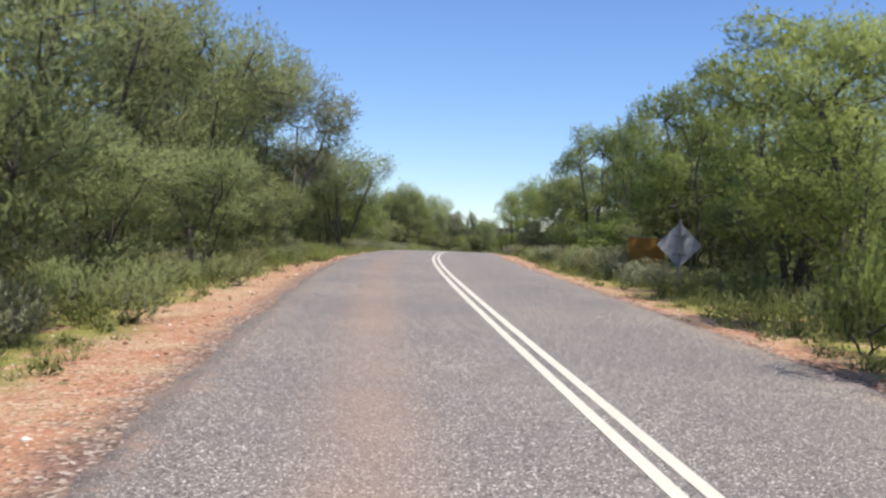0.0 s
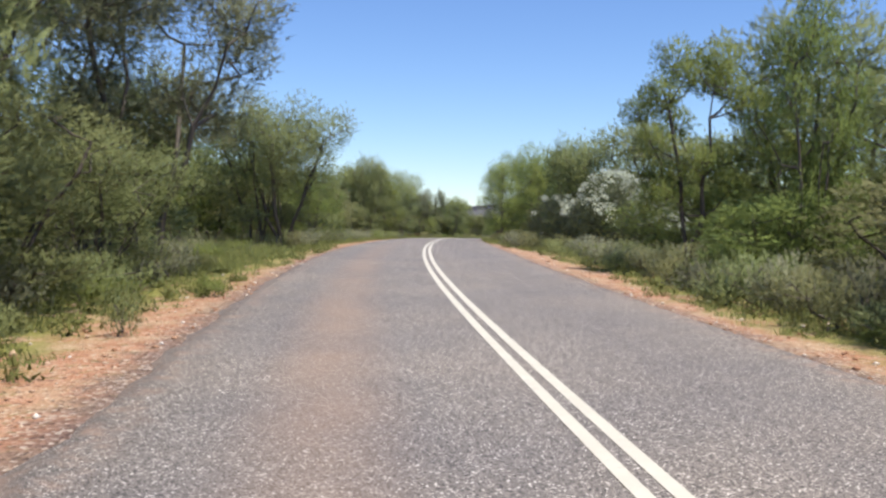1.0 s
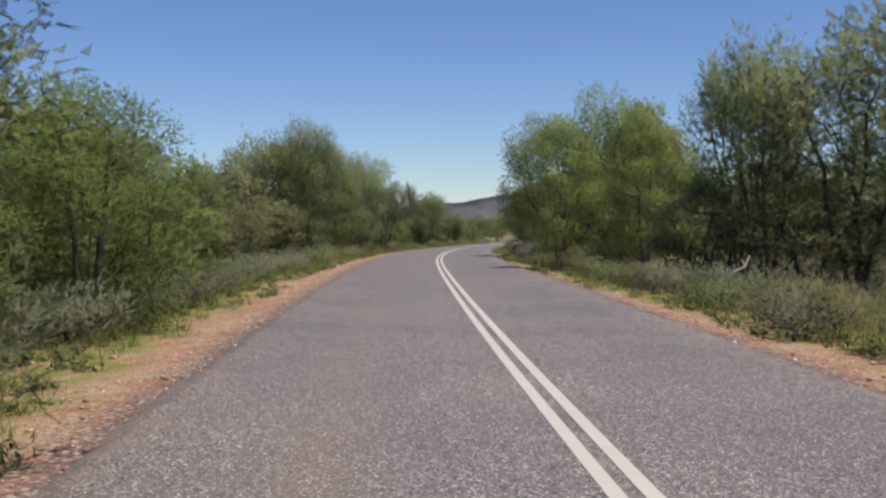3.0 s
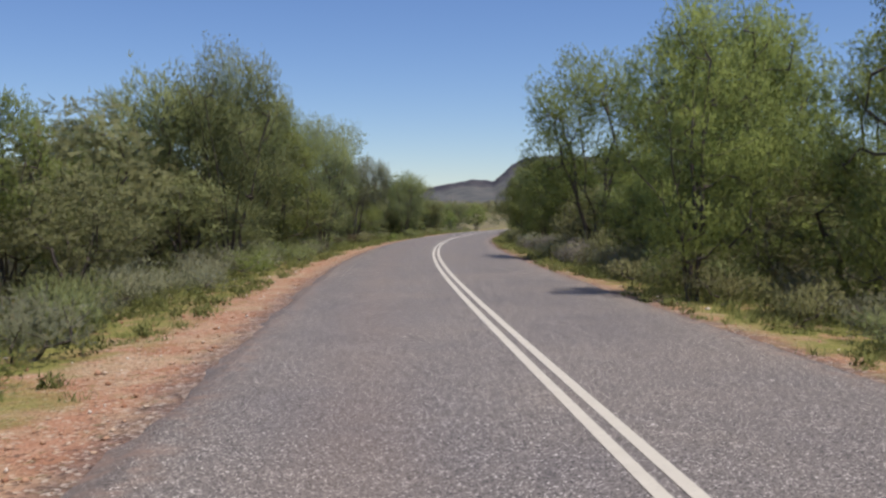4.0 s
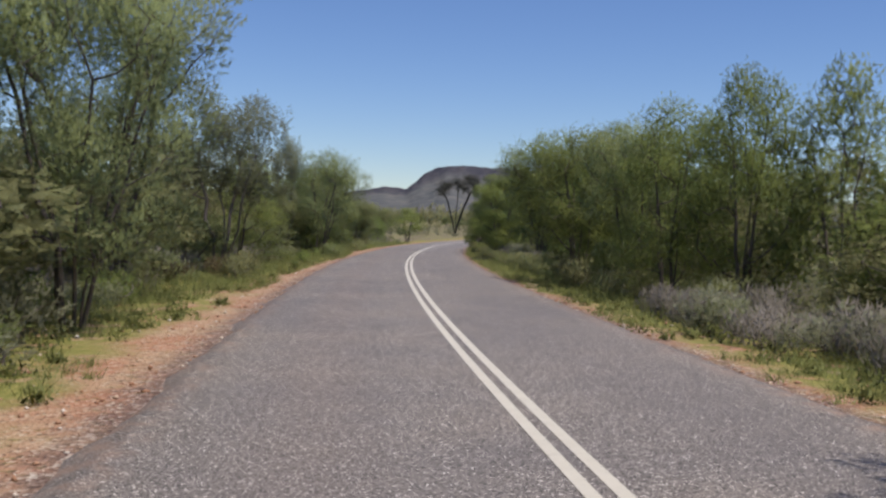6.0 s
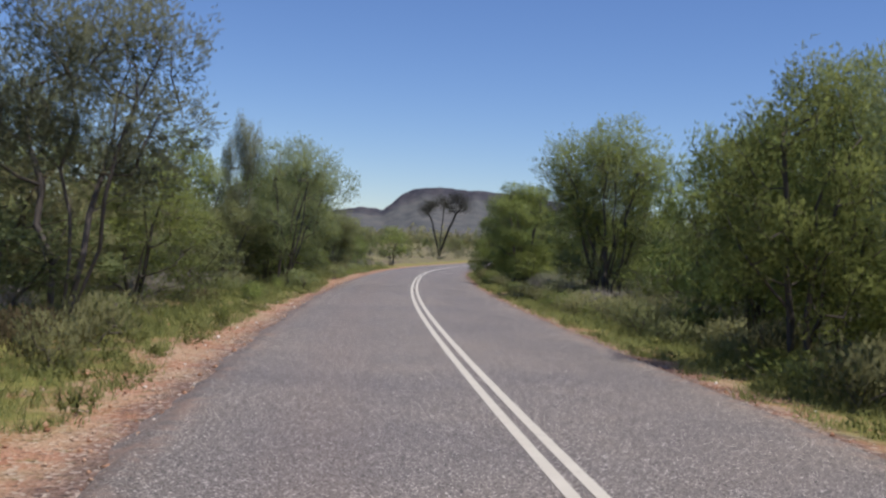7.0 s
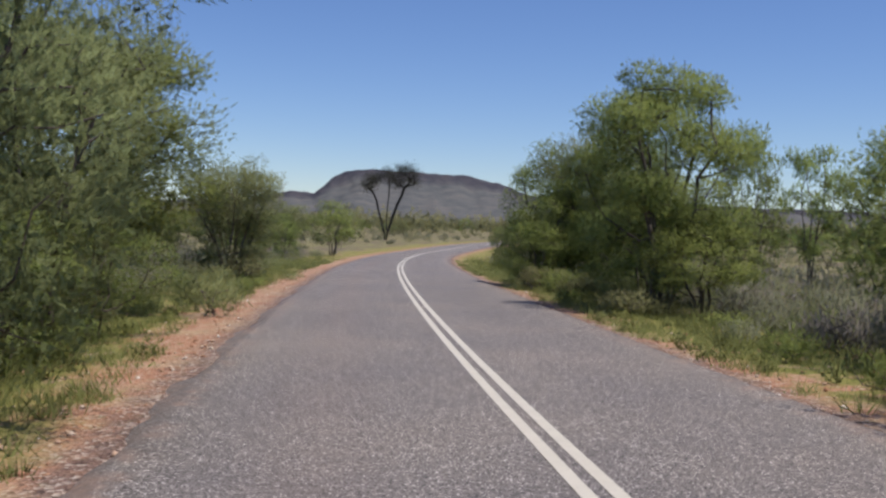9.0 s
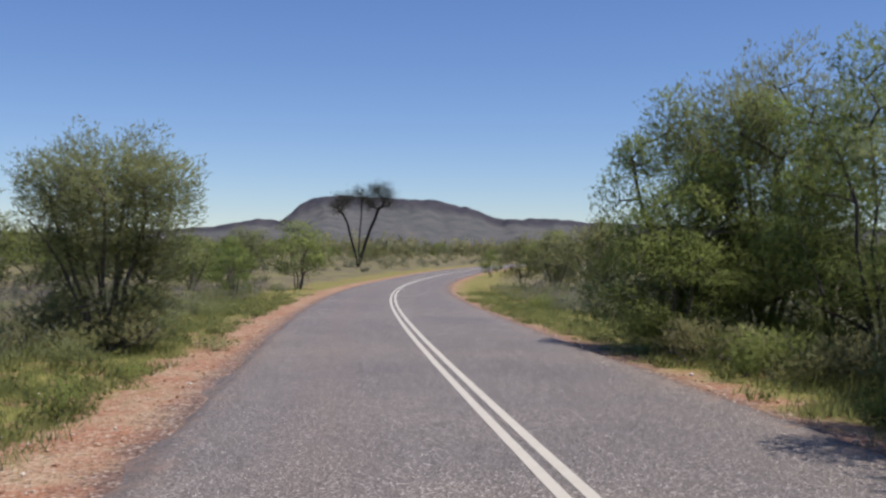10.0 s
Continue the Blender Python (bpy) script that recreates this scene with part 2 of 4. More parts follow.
def grown(start, step, factor, stop):
    out = [start]
    while out[-1] < stop:
        out.append(out[-1] + step)
        step *= factor
    return out


def land(x, y):
    """Height of the ground sheet."""
    cx, th = centre(y)
    lat = (x - cx) * np.cos(th)
    e = np.where(lat < 0, -lat - half_left(y), lat - HALF_R)
    z = rise(y) - 0.05 - 0.10 * np.clip(e / 2.5, 0, 1)
    amp = np.clip((e - 0.4) / 3.0, 0, 1)
    z = z + amp * (0.06 * hashed(x * 0.7, y * 0.7) + 0.10 * hashed(x * 0.16, y * 0.16, 3)) + 0.012 * np.clip(e / 0.5, 0, 1) * hashed(x * 3.1, y * 3.1, 5)
    return z, e


def bare(x, y):
    """Extra width of the bare red shoulder, in metres."""
    left = np.interp(y, [-20, 24, 36, 52, 66, 84, 112, 124, 140, 150, 158, 164, 170], [0.9, 0.7, 0.1, -0.3, 0.2, 0.6, 0.4, 0.2, 0.35, 0.15, -0.1, 0.2, 0.65])
    right = np.interp(y, [-20, 20, 36, 44, 58, 66, 80, 110, 150], [0.3, 0.1, 0.2, 0.75, 0.8, 0.2, -0.35, -0.3, -0.1])
    return np.where(x < centre(y)[0], left, right)


# ---- ground, road, line, hills ----
ys = np.array(sorted(set([-v for v in grown(20.0, 4.0, 1.3, 150)] + list(np.arange(-20, 215, 0.9)) + grown(215.0, 0.8, 1.09, 4300))))
side = grown(0.0, 0.42, 1.0, 11.5)[:-1] + grown(11.7, 0.7, 1.2, 3200)
lats = np.array(sorted(set([-v for v in side] + side)))
cx, th = centre(ys)
gx = cx[:, None] + lats[None, :]
gy = np.repeat(ys[:, None], len(lats), 1)
gz, ge = land(gx.ravel(), gy.ravel())
ground = new("ground", mesh("ground", np.stack([gx.ravel(), gy.ravel(), gz], 1), grid_faces(len(ys), len(lats)), M_GROUND, True, [("edge", ge), ("bare", bare(gx.ravel(), gy.ravel()))]))
tagged(ground, "red sandy earth with gravel shoulders, patchy grass and leaf litter", "ground", kind="structure")


def ribbon(name, mat, offsets, s0, s1, step, lift, ragged=0.0):
    """A strip along the road, lying `lift` over its surface."""
    s = np.arange(s0, s1, step)
    x, y, t = np.interp(s, _s, _cx), np.interp(s, _s, _cy), np.interp(s, _s, _th)
    o = np.repeat(np.array(offsets)[None, :], len(s), 0)
    lat = o.copy()
    if ragged:
        o[:, :2] += (HALF_L - half_left(y))[:, None]
        o[:, 0] += ragged * (hashed(s * 0.9, s * 0) + 0.6 * hashed(s * 3.7, s * 0, 2)) * 0.7
        o[:, -1] += ragged * (hashed(s * 0.9, s * 0, 8) + 0.6 * hashed(s * 3.7, s * 0, 9)) * 0.7
    vx, vy = x[:, None] + o * np.cos(t)[:, None], y[:, None] + o * np.sin(t)[:, None]
    up = lift + np.zeros_like(o)
    if ragged:
        up[:, 0] = up[:, -1] = -0.075
    v = np.stack([vx.ravel(), vy.ravel(), (rise(vy) + up).ravel()], 1)
    dust = np.repeat(np.interp(y, [-20, 30, 60, 90], [1, 1, 0.4, 0.18])[:, None], len(offsets), 1)
    return new(name, mesh(name, v, grid_faces(len(s), len(offsets)), mat, True, [("lat", lat.ravel()), ("dust", dust.ravel())]))


road = ribbon("road", M_ROAD, [-HALF_L - 0.20, -HALF_L, -2.5, -1.5, 0, 1.5, 2.3, HALF_R, HALF_R + 0.20], -55, 640, 0.4, 0.012, 0.16)
tagged(road, "grey chip-seal asphalt road with red dust and crumbling edges", "road", kind="structure")
for o in (-0.10, 0.10):
    tagged(ribbon("road_line", M_LINE, [o - 0.052, o, o + 0.052], -55, 640, 0.5, 0.017), "worn white double centre line painted on asphalt", "road marking", "double centre line", "structure")


def range_of_hills():
    """A flat-topped rocky range on the horizon: a long ridge with a cliff band under the rim."""
    az = np.radians(np.arange(-40, 75, 0.2))
    deg = np.degrees(az)
    crest = np.interp(deg, [-40, -20, 0, 5, 6.8, 8, 9.8, 11, 12, 12.7, 14.2, 17.6, 19.5, 21.4, 22.7, 23.4, 24.6, 26.2, 28.1, 31.2, 45, 75],
                      [0.6, 0.9, 1.0, 1.25, 1.37, 1.54, 1.86, 1.80, 2.62, 3.08, 3.22, 3.04, 3.0, 2.60, 2.10, 1.94, 1.98, 1.98, 1.8, 1.68, 1.4, 1.0])
    crest = crest + 0.035 * hashed(deg * 2.3, deg * 0) + 0.025 * hashed(deg * 6.1, deg * 0, 4)
    main = np.clip((deg - 11.2) / 1.0, 0, 1) * np.clip((23.6 - deg) / 1.2, 0, 1)
    near, far = 1500.0, 2350.0
    u = np.linspace(0, 1, 30)
    prof = np.where(u < 0.72, 0.72 * (u / 0.72) ** 1.25, np.where(u < 0.80, 0.72 + (u - 0.72) * 2.6, 0.928 + (u - 0.8) * 0.36))
    rr = near + (far - near) * u[None, :] * (0.9 + 0.1 * main[:, None])
    gully = 1 + 0.10 * hashed(deg[:, None] * 1.7 + u * 2, u[None, :] * 3 + 0 * deg[:, None], 6) * np.sin(u * math.pi)[None, :]
    top = np.tan(np.radians(crest))[:, None] * (near + (far - near) * (0.9 + 0.1 * main[:, None]))
    z = -2 + (top + 2) * prof[None, :] * gully
    x, y = 13 + np.sin(az)[:, None] * rr, 160 + np.cos(az)[:, None] * rr
    v = np.stack([x.ravel(), y.ravel(), z.ravel()], 1)
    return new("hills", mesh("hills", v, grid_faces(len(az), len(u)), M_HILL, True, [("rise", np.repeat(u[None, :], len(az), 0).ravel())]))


tagged(range_of_hills(), "flat-topped rocky range far behind the trees, tinted purple-grey with painted haze", "hill", kind="structure")


# ---- plants ----
def unit(v):
    return v / np.maximum(np.linalg.norm(v, axis=-1, keepdims=True), 1e-9)


def in_blobs(rng, blobs, n, shell=0.5):
    """Random places in a union of ellipsoids (x, y, z, radius, height), mostly near their skins."""
    b = np.array(blobs, float)
    w = b[:, 3] ** 2 * b[:, 4]
    pick = rng.choice(len(b), n, p=w / w.sum())
    d = unit(rng.normal(size=(n, 3)))
    r = rng.random(n)[:, None] ** shell
    return b[pick, :3] + d * r * np.stack([b[pick, 3], b[pick, 3], b[pick, 4]], 1)


def limbs(rng, tips, stems, base, girth, n=5):
    """Branches that lead from a few stems to every tip. Returns verts and faces of tapered tubes."""
    pts, par = [], []
    for top, foot in stems:
        last = -1
        for i in range(7):
            t = i / 6
            p = foot * (1 - t) + top * t
            p = p + np.array([*(top - foot)[:2], 0]) * (t ** 1.5 - t) * 0.6 + rng.normal(size=3) * [0.06, 0.06, 0.02] * (0 < i)
            pts.append(p)
            par.append(last)
            last = len(pts) - 1
    order = np.argsort([np.min([np.linalg.norm(t - p) for p in pts]) for t in tips])
    tip_at = []
    for k in order:
        t = tips[k]
        a = np.array(pts)
        d = np.linalg.norm(a - t, axis=1)
        cost = d + 1.4 * np.maximum(0, a[:, 2] - t[2] + 0.35 * np.linalg.norm(a[:, :2] - t[:2], axis=1))
        j = int(np.argmin(cost + 100 * (a[:, 2] < base * 0.8)))
        last, p0 = j, a[j]
        m = 2 if d[j] > 0.6 else 1
        for i in range(1, m + 1):
            u = i / m
            p = p0 * (1 - u) + t * u + np.array([0, 0, -0.10 * d[j] * math.sin(u * math.pi)]) + (rng.normal(size=3) * 0.05 * d[j] if i < m else 0)
            pts.append(p)
            par.append(last)
            last = len(pts) - 1
        tip_at.append(last)
    pts, par = np.array(pts), np.array(par)
    load = np.zeros(len(pts))
    load[tip_at] = 1
    for i in range(len(pts) - 1, -1, -1):
        if par[i] >= 0:
            load[par[i]] += load[i]
    rad = girth * np.maximum(load, 0.6) ** 0.62
    ch = np.nonzero(par >= 0)[0]
    a, b, ra, rb = pts[par[ch]], pts[ch], np.minimum(rad[par[ch]], rad[ch] * 1.5), rad[ch]
    w = unit(b - a)
    s = unit(np.cross(w, np.where(np.abs(w[:, 2:]) < 0.9, [[0, 0, 1.0]], [[1.0, 0, 0]])))
    q = np.cross(w, s)
    ang = np.arange(n) * 2 * math.pi / n
    ring = s[:, None, :] * np.cos(ang)[None, :, None] + q[:, None, :] * np.sin(ang)[None, :, None]
    v = np.concatenate([a[:, None] + ring * ra[:, None, None], b[:, None] + w[:, None] * 0.02 + ring * rb[:, None, None]], 1).reshape(-1, 3)
    o = np.arange(len(ch))[:, None] * 2 * n
    i = np.arange(n)
    f = np.stack([o + i, o + (i + 1) % n, o + n + (i + 1) % n, o + n + i], 2).reshape(-1, 4)
    return v, f


def blades(rng, at, way, length, width, spread):
    """Narrow pointed leaves that start at `at` and point along `way`, with jitter."""
    n = len(at)
    d = unit(way + rng.normal(size=(n, 3)) * spread)
    s = unit(np.cross(d, unit(rng.normal(size=(n, 3)))))
    l = length * (0.6 + 0.8 * rng.random((n, 1)))
    w = width * (0.7 + 0.6 * rng.random((n, 1)))
    v = np.stack([at + s * w, at + d * l, at - s * w], 1).reshape(-1, 3)
    return v, np.arange(3 * n).reshape(-1, 3)


def soft_normals(rng, out, up=0.3, jitter=0.25):
    """One normal for each leaf, three times over, that follows the roundness of its bush."""
    return np.repeat(unit(unit(out) + np.array([0, 0, up]) + rng.normal(size=out.shape) * jitter), 3, 0)


def clumps(rng, style):
    """The masses of foliage of one tree: centre, half widths across and along, axis."""
    H, R, out = 6.0, 2.2, []

    def add(x, y, z, across, along, lean):
        ax = unit(np.array([x * lean, y * lean, 1.0]))
        out.append((np.array([x, y, z]), across, along, ax))

    turn = rng.random() * 6.28
    if style in ("mulga", "grey", "vase"):  # a fan of upswept brushes, narrow below and domed above
        n = 15 if style == "grey" else 13
        for i in range(n):
            a, q = turn + i * 2.4 + rng.random() * 0.6, math.sqrt((i + 0.5) / n)
            r = R * 0.80 * q
            z = H * (0.84 - 0.17 * q ** 2.2) + rng.normal() * 0.25
            k = 0.86 if style == "grey" else 1.0
            add(r * math.cos(a), r * math.sin(a), z, k * (0.52 + 0.2 * rng.random()), k * (0.85 + 0.35 * rng.random()), 0.30)
        for i in range(9 if style == "mulga" else 10):
            a, q = turn + i * 2.4 + rng.random(), 0.25 + 0.6 * rng.random()
            z = H * (0.34 + 0.26 * rng.random() + 0.06 * q)
            k = 0.8 if style == "grey" else 1.0
            add(R * q * math.cos(a), R * q * math.sin(a), z, k * (0.55 + 0.3 * rng.random()), k * (0.7 + 0.3 * rng.random()), 0.3)
        if style == "mulga":
            for i in range(4):
                a = turn + i * 1.6 + rng.random()
                add(R * 0.5 * math.cos(a), R * 0.5 * math.sin(a), H * (0.17 + 0.08 * rng.random()), 0.55 + 0.2 * rng.random(), 0.5, 0.2)
    elif style == "green":  # rounded puffs from the ground to the top
        for i in range(15):
            a, q = turn + i * 2.4 + rng.random() * 0.6, math.sqrt((i + 0.3) / 15)
            z = H * (0.83 - 0.40 * q ** 2) + rng.normal() * 0.2
            w = 0.62 + 0.28 * rng.random()
            add(R * 0.82 * q * math.cos(a), R * 0.82 * q * math.sin(a), z, w, w * (0.72 + 0.2 * rng.random()), 0.1)
        for i in range(11):
            a, q = turn + i * 2.4 + rng.random(), 0.35 + 0.5 * rng.random()
            w = 0.6 + 0.3 * rng.random()
            add(R * q * math.cos(a), R * q * math.sin(a), H * (0.14 + 0.34 * rng.random()), w, w * 0.8, 0.1)
    else:  # tall: clear stems under layered heads, with a few masses below
        for i in range(13):
            a, q = turn + i * 2.4 + rng.random() * 0.6, math.sqrt((i + 0.3) / 13)
            z = H * (0.86 - 0.33 * q ** 1.6) + rng.normal() * 0.28
            w = 0.55 + 0.28 * rng.random()
            add(R * 0.85 * q * math.cos(a), R * 0.85 * q * math.sin(a), z, w, w * (0.6 + 0.2 * rng.random()), 0.1)
        for i in range(8):
            a, q = turn + i * 2.4 + rng.random(), 0.3 + 0.55 * rng.random()
            w = 0.55 + 0.28 * rng.random()
            add(R * q * math.cos(a), R * q * math.sin(a), H * (0.24 + 0.22 * rng.random()), w, w * 0.7, 0.1)
    return out


def clothed(rng, masses, n, ln, wd, core, spread):
    """Leaves over a tree's masses: a fine skin of n leaves, and coarser ones within. Returns vertices and their normals."""
    c = np.array([m[0] for m in masses])
    ac, al = np.array([m[1] for m in masses]), np.array([m[2] for m in masses])
    ax = np.array([m[3] for m in masses])
    sx = unit(np.cross(ax, [0.31, 0.95, 0.05]))
    sy = np.cross(ax, sx)
    w = ac * (ac + al)
    mid = c.mean(0) - [0, 0, 0.8]
    vs, ns = [], []
    for count, size, deep in ((int(n * core), 1.5, True), (n, 1.0, False)):
        p = rng.choice(len(c), count, p=w / w.sum())
        d = unit(rng.normal(size=(count, 3)))
        lump = 1 + 0.26 * hashed(d[:, 0] * 2.3 + p * 3.1, d[:, 1] * 2.3 + d[:, 2] * 1.9) + 0.16 * hashed(d[:, 0] * 5.1 + p * 1.7, d[:, 2] * 5.1 - d[:, 1] * 4.3, 4)
        r = (rng.random(count) ** 0.4 * 0.80 if deep else 0.58 + 0.46 * rng.random(count) ** 0.8) * lump
        off = sx[p] * (d[:, :1] * (r * ac[p])[:, None]) + sy[p] * (d[:, 1:2] * (r * ac[p])[:, None]) + ax[p] * (d[:, 2:] * (r * al[p])[:, None])
        at = c[p] + off
        out = unit(off)
        at[:, 2] = np.maximum(at[:, 2], 0.08)
        v, _ = blades(rng, at - out * ln * 0.4, out * 0.55 + ax[p] * 0.6, ln * size, wd * size, spread)
        nrm = unit(0.75 * out + 0.35 * unit(at - mid) + np.array([0, 0, 0.25]) + rng.normal(size=out.shape) * 0.15)
        vs.append(v)
        ns.append(np.repeat(nrm, 3, 0))
    return np.concatenate(vs), np.concatenate(ns)


def tree_meshes(seed, style, fine=1.0):
    """Trunk and crown of one tree about 6 m high and 4.6 m wide; `fine` thins the leaves of trees that stay far off."""
    rng = np.random.default_rng(seed)
    masses = clumps(rng, style)
    ns, bark, leaf, ln, wd, base = {"mulga": (5, M_BARK, M_MULGA, 0.12, 0.029, 0.4), "green": (4, M_BARK, M_GREEN, 0.10, 0.034, 0.3), "vase": (5, M_BARK, M_GREEN, 0.11, 0.031, 0.4),
                                    "tall": (3, M_BARK, M_GREEN, 0.10, 0.034, 1.1), "grey": (4, M_BARK_GREY, M_GREY, 0.115, 0.027, 0.6)}[style]
    tips = []
    for c, across, along, ax in masses:
        tips.append(c - ax * along * 0.35)
        for _ in range(4):
            d = unit(rng.normal(size=3))
            tips.append(c + d * 0.55 * across + ax * along * (0.1 + 0.3 * rng.random()))
    tips = np.array(tips)
    tips[:, 2] = np.maximum(tips[:, 2], 0.5)
    stems = []
    for i in range(ns):
        a = i * 2 * math.pi / ns + rng.random()
        rad = (1.5 if style in ("mulga", "grey", "vase") else 1.0) * (0.5 + 0.6 * rng.random())
        stems.append((np.array([rad * math.cos(a), rad * math.sin(a), 6.0 * (0.55 + 0.2 * rng.random())]), np.array([0.14 * math.cos(a), 0.14 * math.sin(a), -0.15])))
    wood = limbs(rng, tips, stems, base, 0.0048 if style == "grey" else 0.0062, 5 if fine == 1 else 3)
    count = {"mulga": 14000, "vase": 13500, "green": 13500, "tall": 12500, "grey": 14500}[style]
    k = fine ** -0.42
    made = clothed(rng, masses, int(count * fine), ln * k, wd * k, 0.12, 0.5 if style in ("mulga", "grey", "vase") else 0.75)
    return fitted(wood, made, bark, leaf)


def fitted(wood, made, bark, leaf):
    """Trunk and crown scaled to 6 m by 4.6 m."""
    v, nrm = made
    f = np.arange(len(v)).reshape(-1, 3)
    k = np.array([2.3 / np.percentile(np.hypot(v[:, 0], v[:, 1]), 97)] * 2 + [6.0 / np.percentile(v[:, 2], 99.5)])
    return mesh("trunk", wood[0] * k, wood[1], bark, True), mesh("crown", v * k, f, leaf, normals=nrm)


def filler_meshes(seed, style, n=2200, size=1.0):
    """A plainer tree for the second and third row."""
    rng = np.random.default_rng(seed)
    masses = clumps(rng, "mulga" if style == "mulga" else "green")
    tips = np.array([m[0] for m in masses])
    stems = [(np.array([math.cos(a) * 1.2, math.sin(a) * 1.2, 3.6]), np.array([0.1 * math.cos(a), 0.1 * math.sin(a), -0.15])) for a in (0.3, 2.3, 4.4)]
    wood = limbs(rng, tips, stems, 0.6, 0.016, 3)
    return fitted(wood, clothed(rng, masses, n, 0.22 * size, 0.08 * size, 0.15, 0.7), M_BARK, {"mulga": M_MULGA, "green": M_GREEN, "dark": M_DARK}[style])


STOCK = {}
LABELS = {
    "mulga": ("grey-green mulga tree with dark upswept stems beside the road", "acacia tree"),
    "green": ("dense fresh-green acacia tree with low foliage in the scrub", "acacia tree"),
    "vase": ("green acacia tree with dark stems fanning into a broad crown", "acacia tree"),
    "tall": ("green acacia tree with bare leaning stems under a layered crown", "acacia tree"),
    "grey": ("open silver-grey acacia tree with gaps in its crown", "acacia tree"),
    "back_mulga": ("grey-green acacia tree in the woodland behind the roadside", "acacia tree"),
    "back_green": ("green acacia tree in the woodland behind the roadside", "acacia tree"),
    "back_dark": ("dark green acacia tree in the woodland behind the roadside", "acacia tree"),
}
for style, colour in (("mulga", "grey-green"), ("green", "fresh green"), ("dark", "dark green")):
    LABELS["bushy_" + style] = ("young " + colour + " acacia bush between the roadside trees", "acacia bush")
for si, style in enumerate(("mulga", "green", "tall", "grey", "vase")):
    STOCK[style] = [tree_meshes(100 * si + i, style) for i in range(4 if style == "green" else 3)]
    STOCK["far_" + style] = [tree_meshes(100 * si + i, style, 0.27) for i in range(2)]
for si, style in enumerate(("mulga", "green", "dark")):
    STOCK["back_" + style] = [filler_meshes(900 + 10 * si + i, style) for i in range(2)]
    STOCK["bushy_" + style] = [filler_meshes(950 + 10 * si + i, style, 3800, 0.72) for i in range(2)]
_count = [0]


def plant(style, x, y, top, width, lean=0.0):
    """A tree at (x, y) whose crown reaches the height `top`, is `width` across and leans `lean` metres along x."""
    _count[0] += 1
    n = _count[0]
    z = float(land(np.array([x]), np.array([y]))[0][0])
    away = abs(x - float(centre(y)[0]))
    stock = STOCK["far_" + style] if style in ("mulga", "green", "tall", "grey", "vase") and (away > 8.2 or y > 196) else STOCK[style]
    wood, leaf = stock[n % len(stock)]
    tree = new("acacia_tree")
    s = max(width, 1.2) / 4.4
    h = max(top - z, 0.8) / 6.0
    tree.matrix_basis = pose(x, y, z) @ Matrix(((1, 0, lean / max(top - z, 1.0), 0), (0, 1, 0, 0), (0, 0, 1, 0), (0, 0, 0, 1))) @ pose(0, 0, 0, 0, 0, (n * 137.5) % 360) @ Matrix.Diagonal((s, s, h, 1))
    for nm, me in (("trunk", wood), ("crown", leaf)):
        new(nm, me).parent = tree
    tagged(tree, *LABELS[style], "roadside trees")
    return tree


# roadside trees, left of the road, then right of it
plant("mulga", -5.3, 11.6, 4.9, 4.0)
plant("mulga", -7.2, 21.5, 6.3, 5.2)
plant("mulga", -6.5, 29.0, 7.2, 5.6)
plant("mulga", -8.2, 35.5, 6.8, 5.0)
plant("mulga", -8.1, 33.2, 7.7, 5.5)
plant("grey", -5.6, 39.8, 7.4, 6.0)
plant("grey", -8.4, 41.4, 7.8, 5.6)
plant("mulga", -7.2, 43.8, 4.9, 4.8)
plant("mulga", -4.6, 59.5, 6.1, 6.1)
plant("mulga", -5.6, 60.3, 5.7, 4.6)
plant("green", -9.2, 60.6, 4.8, 4.6)
plant("green", -13.2, 67.7, 5.8, 4.4)
plant("green", -11.3, 71.6, 6.9, 3.4)
plant("green", -3.9, 68.4, 3.6, 3.2)
plant("green", -6.6, 70.2, 4.9, 4.6)
plant("green", -8.9, 73.4, 5.6, 5.0)
plant("green", -5.2, 65.6, 2.5, 2.3)
plant("mulga", -4.0, 102.0, 5.9, 3.7)
plant("mulga", -1.6, 101.6, 6.4, 3.4)
plant("green", -5.5, 92.2, 4.0, 2.4)
plant("green", -7.6, 84.2, 4.3, 4.4)
plant("green", -9.6, 87.6, 5.2, 5.0)
plant("green", -7.2, 90.4, 4.8, 4.0)
plant("green", -4.9, 98.1, 4.1, 1.8)
plant("green", -0.6, 112.1, 5.8, 3.9)
plant("mulga", -1.9, 114.6, 7.3, 4.6)
plant("mulga", -0.8, 118.0, 6.5, 4.2)
plant("mulga", 1.6, 119.8, 5.2, 3.4)
plant("mulga", 1.5, 126.6, 6.7, 4.4)
plant("green", 4.6, 146.5, 3.1, 3.6)
plant("mulga", 9.7, 162.0, 4.8, 4.0, 1.6)
plant("green", 9.3, 163.6, 1.9, 2.8)
plant("mulga", 7.6, 161.0, 2.4, 2.8)
plant("mulga", 10.6, 167.6, 3.6, 3.4)
plant("grey", 3.9, 138.2, 5.4, 4.5)
plant("grey", 8.2, 166.5, 6.2, 2.1)
plant("green", 5.6, 166.2, 5.5, 3.7)
plant("green", 8.6, 169.5, 4.6, 2.8)
plant("mulga", 15.7, 189.8, 3.1, 3.9)
plant("mulga", 15.9, 190.3, 2.8, 3.4)
plant("tall", 11.2, 174.0, 4.6, 5.0)
plant("tall", 11.0, 174.8, 4.2, 4.4)
plant("mulga", 10.9, 173.6, 4.8, 5.0)
plant("green", 29.1, 235.4, 2.8, 4.7)
plant("green", 22.3, 217.7, 1.5, 2.1)
plant("green", 23.5, 246.0, 1.0, 3.5)
plant("green", 6.5, 9.6, 4.2, 4.2)
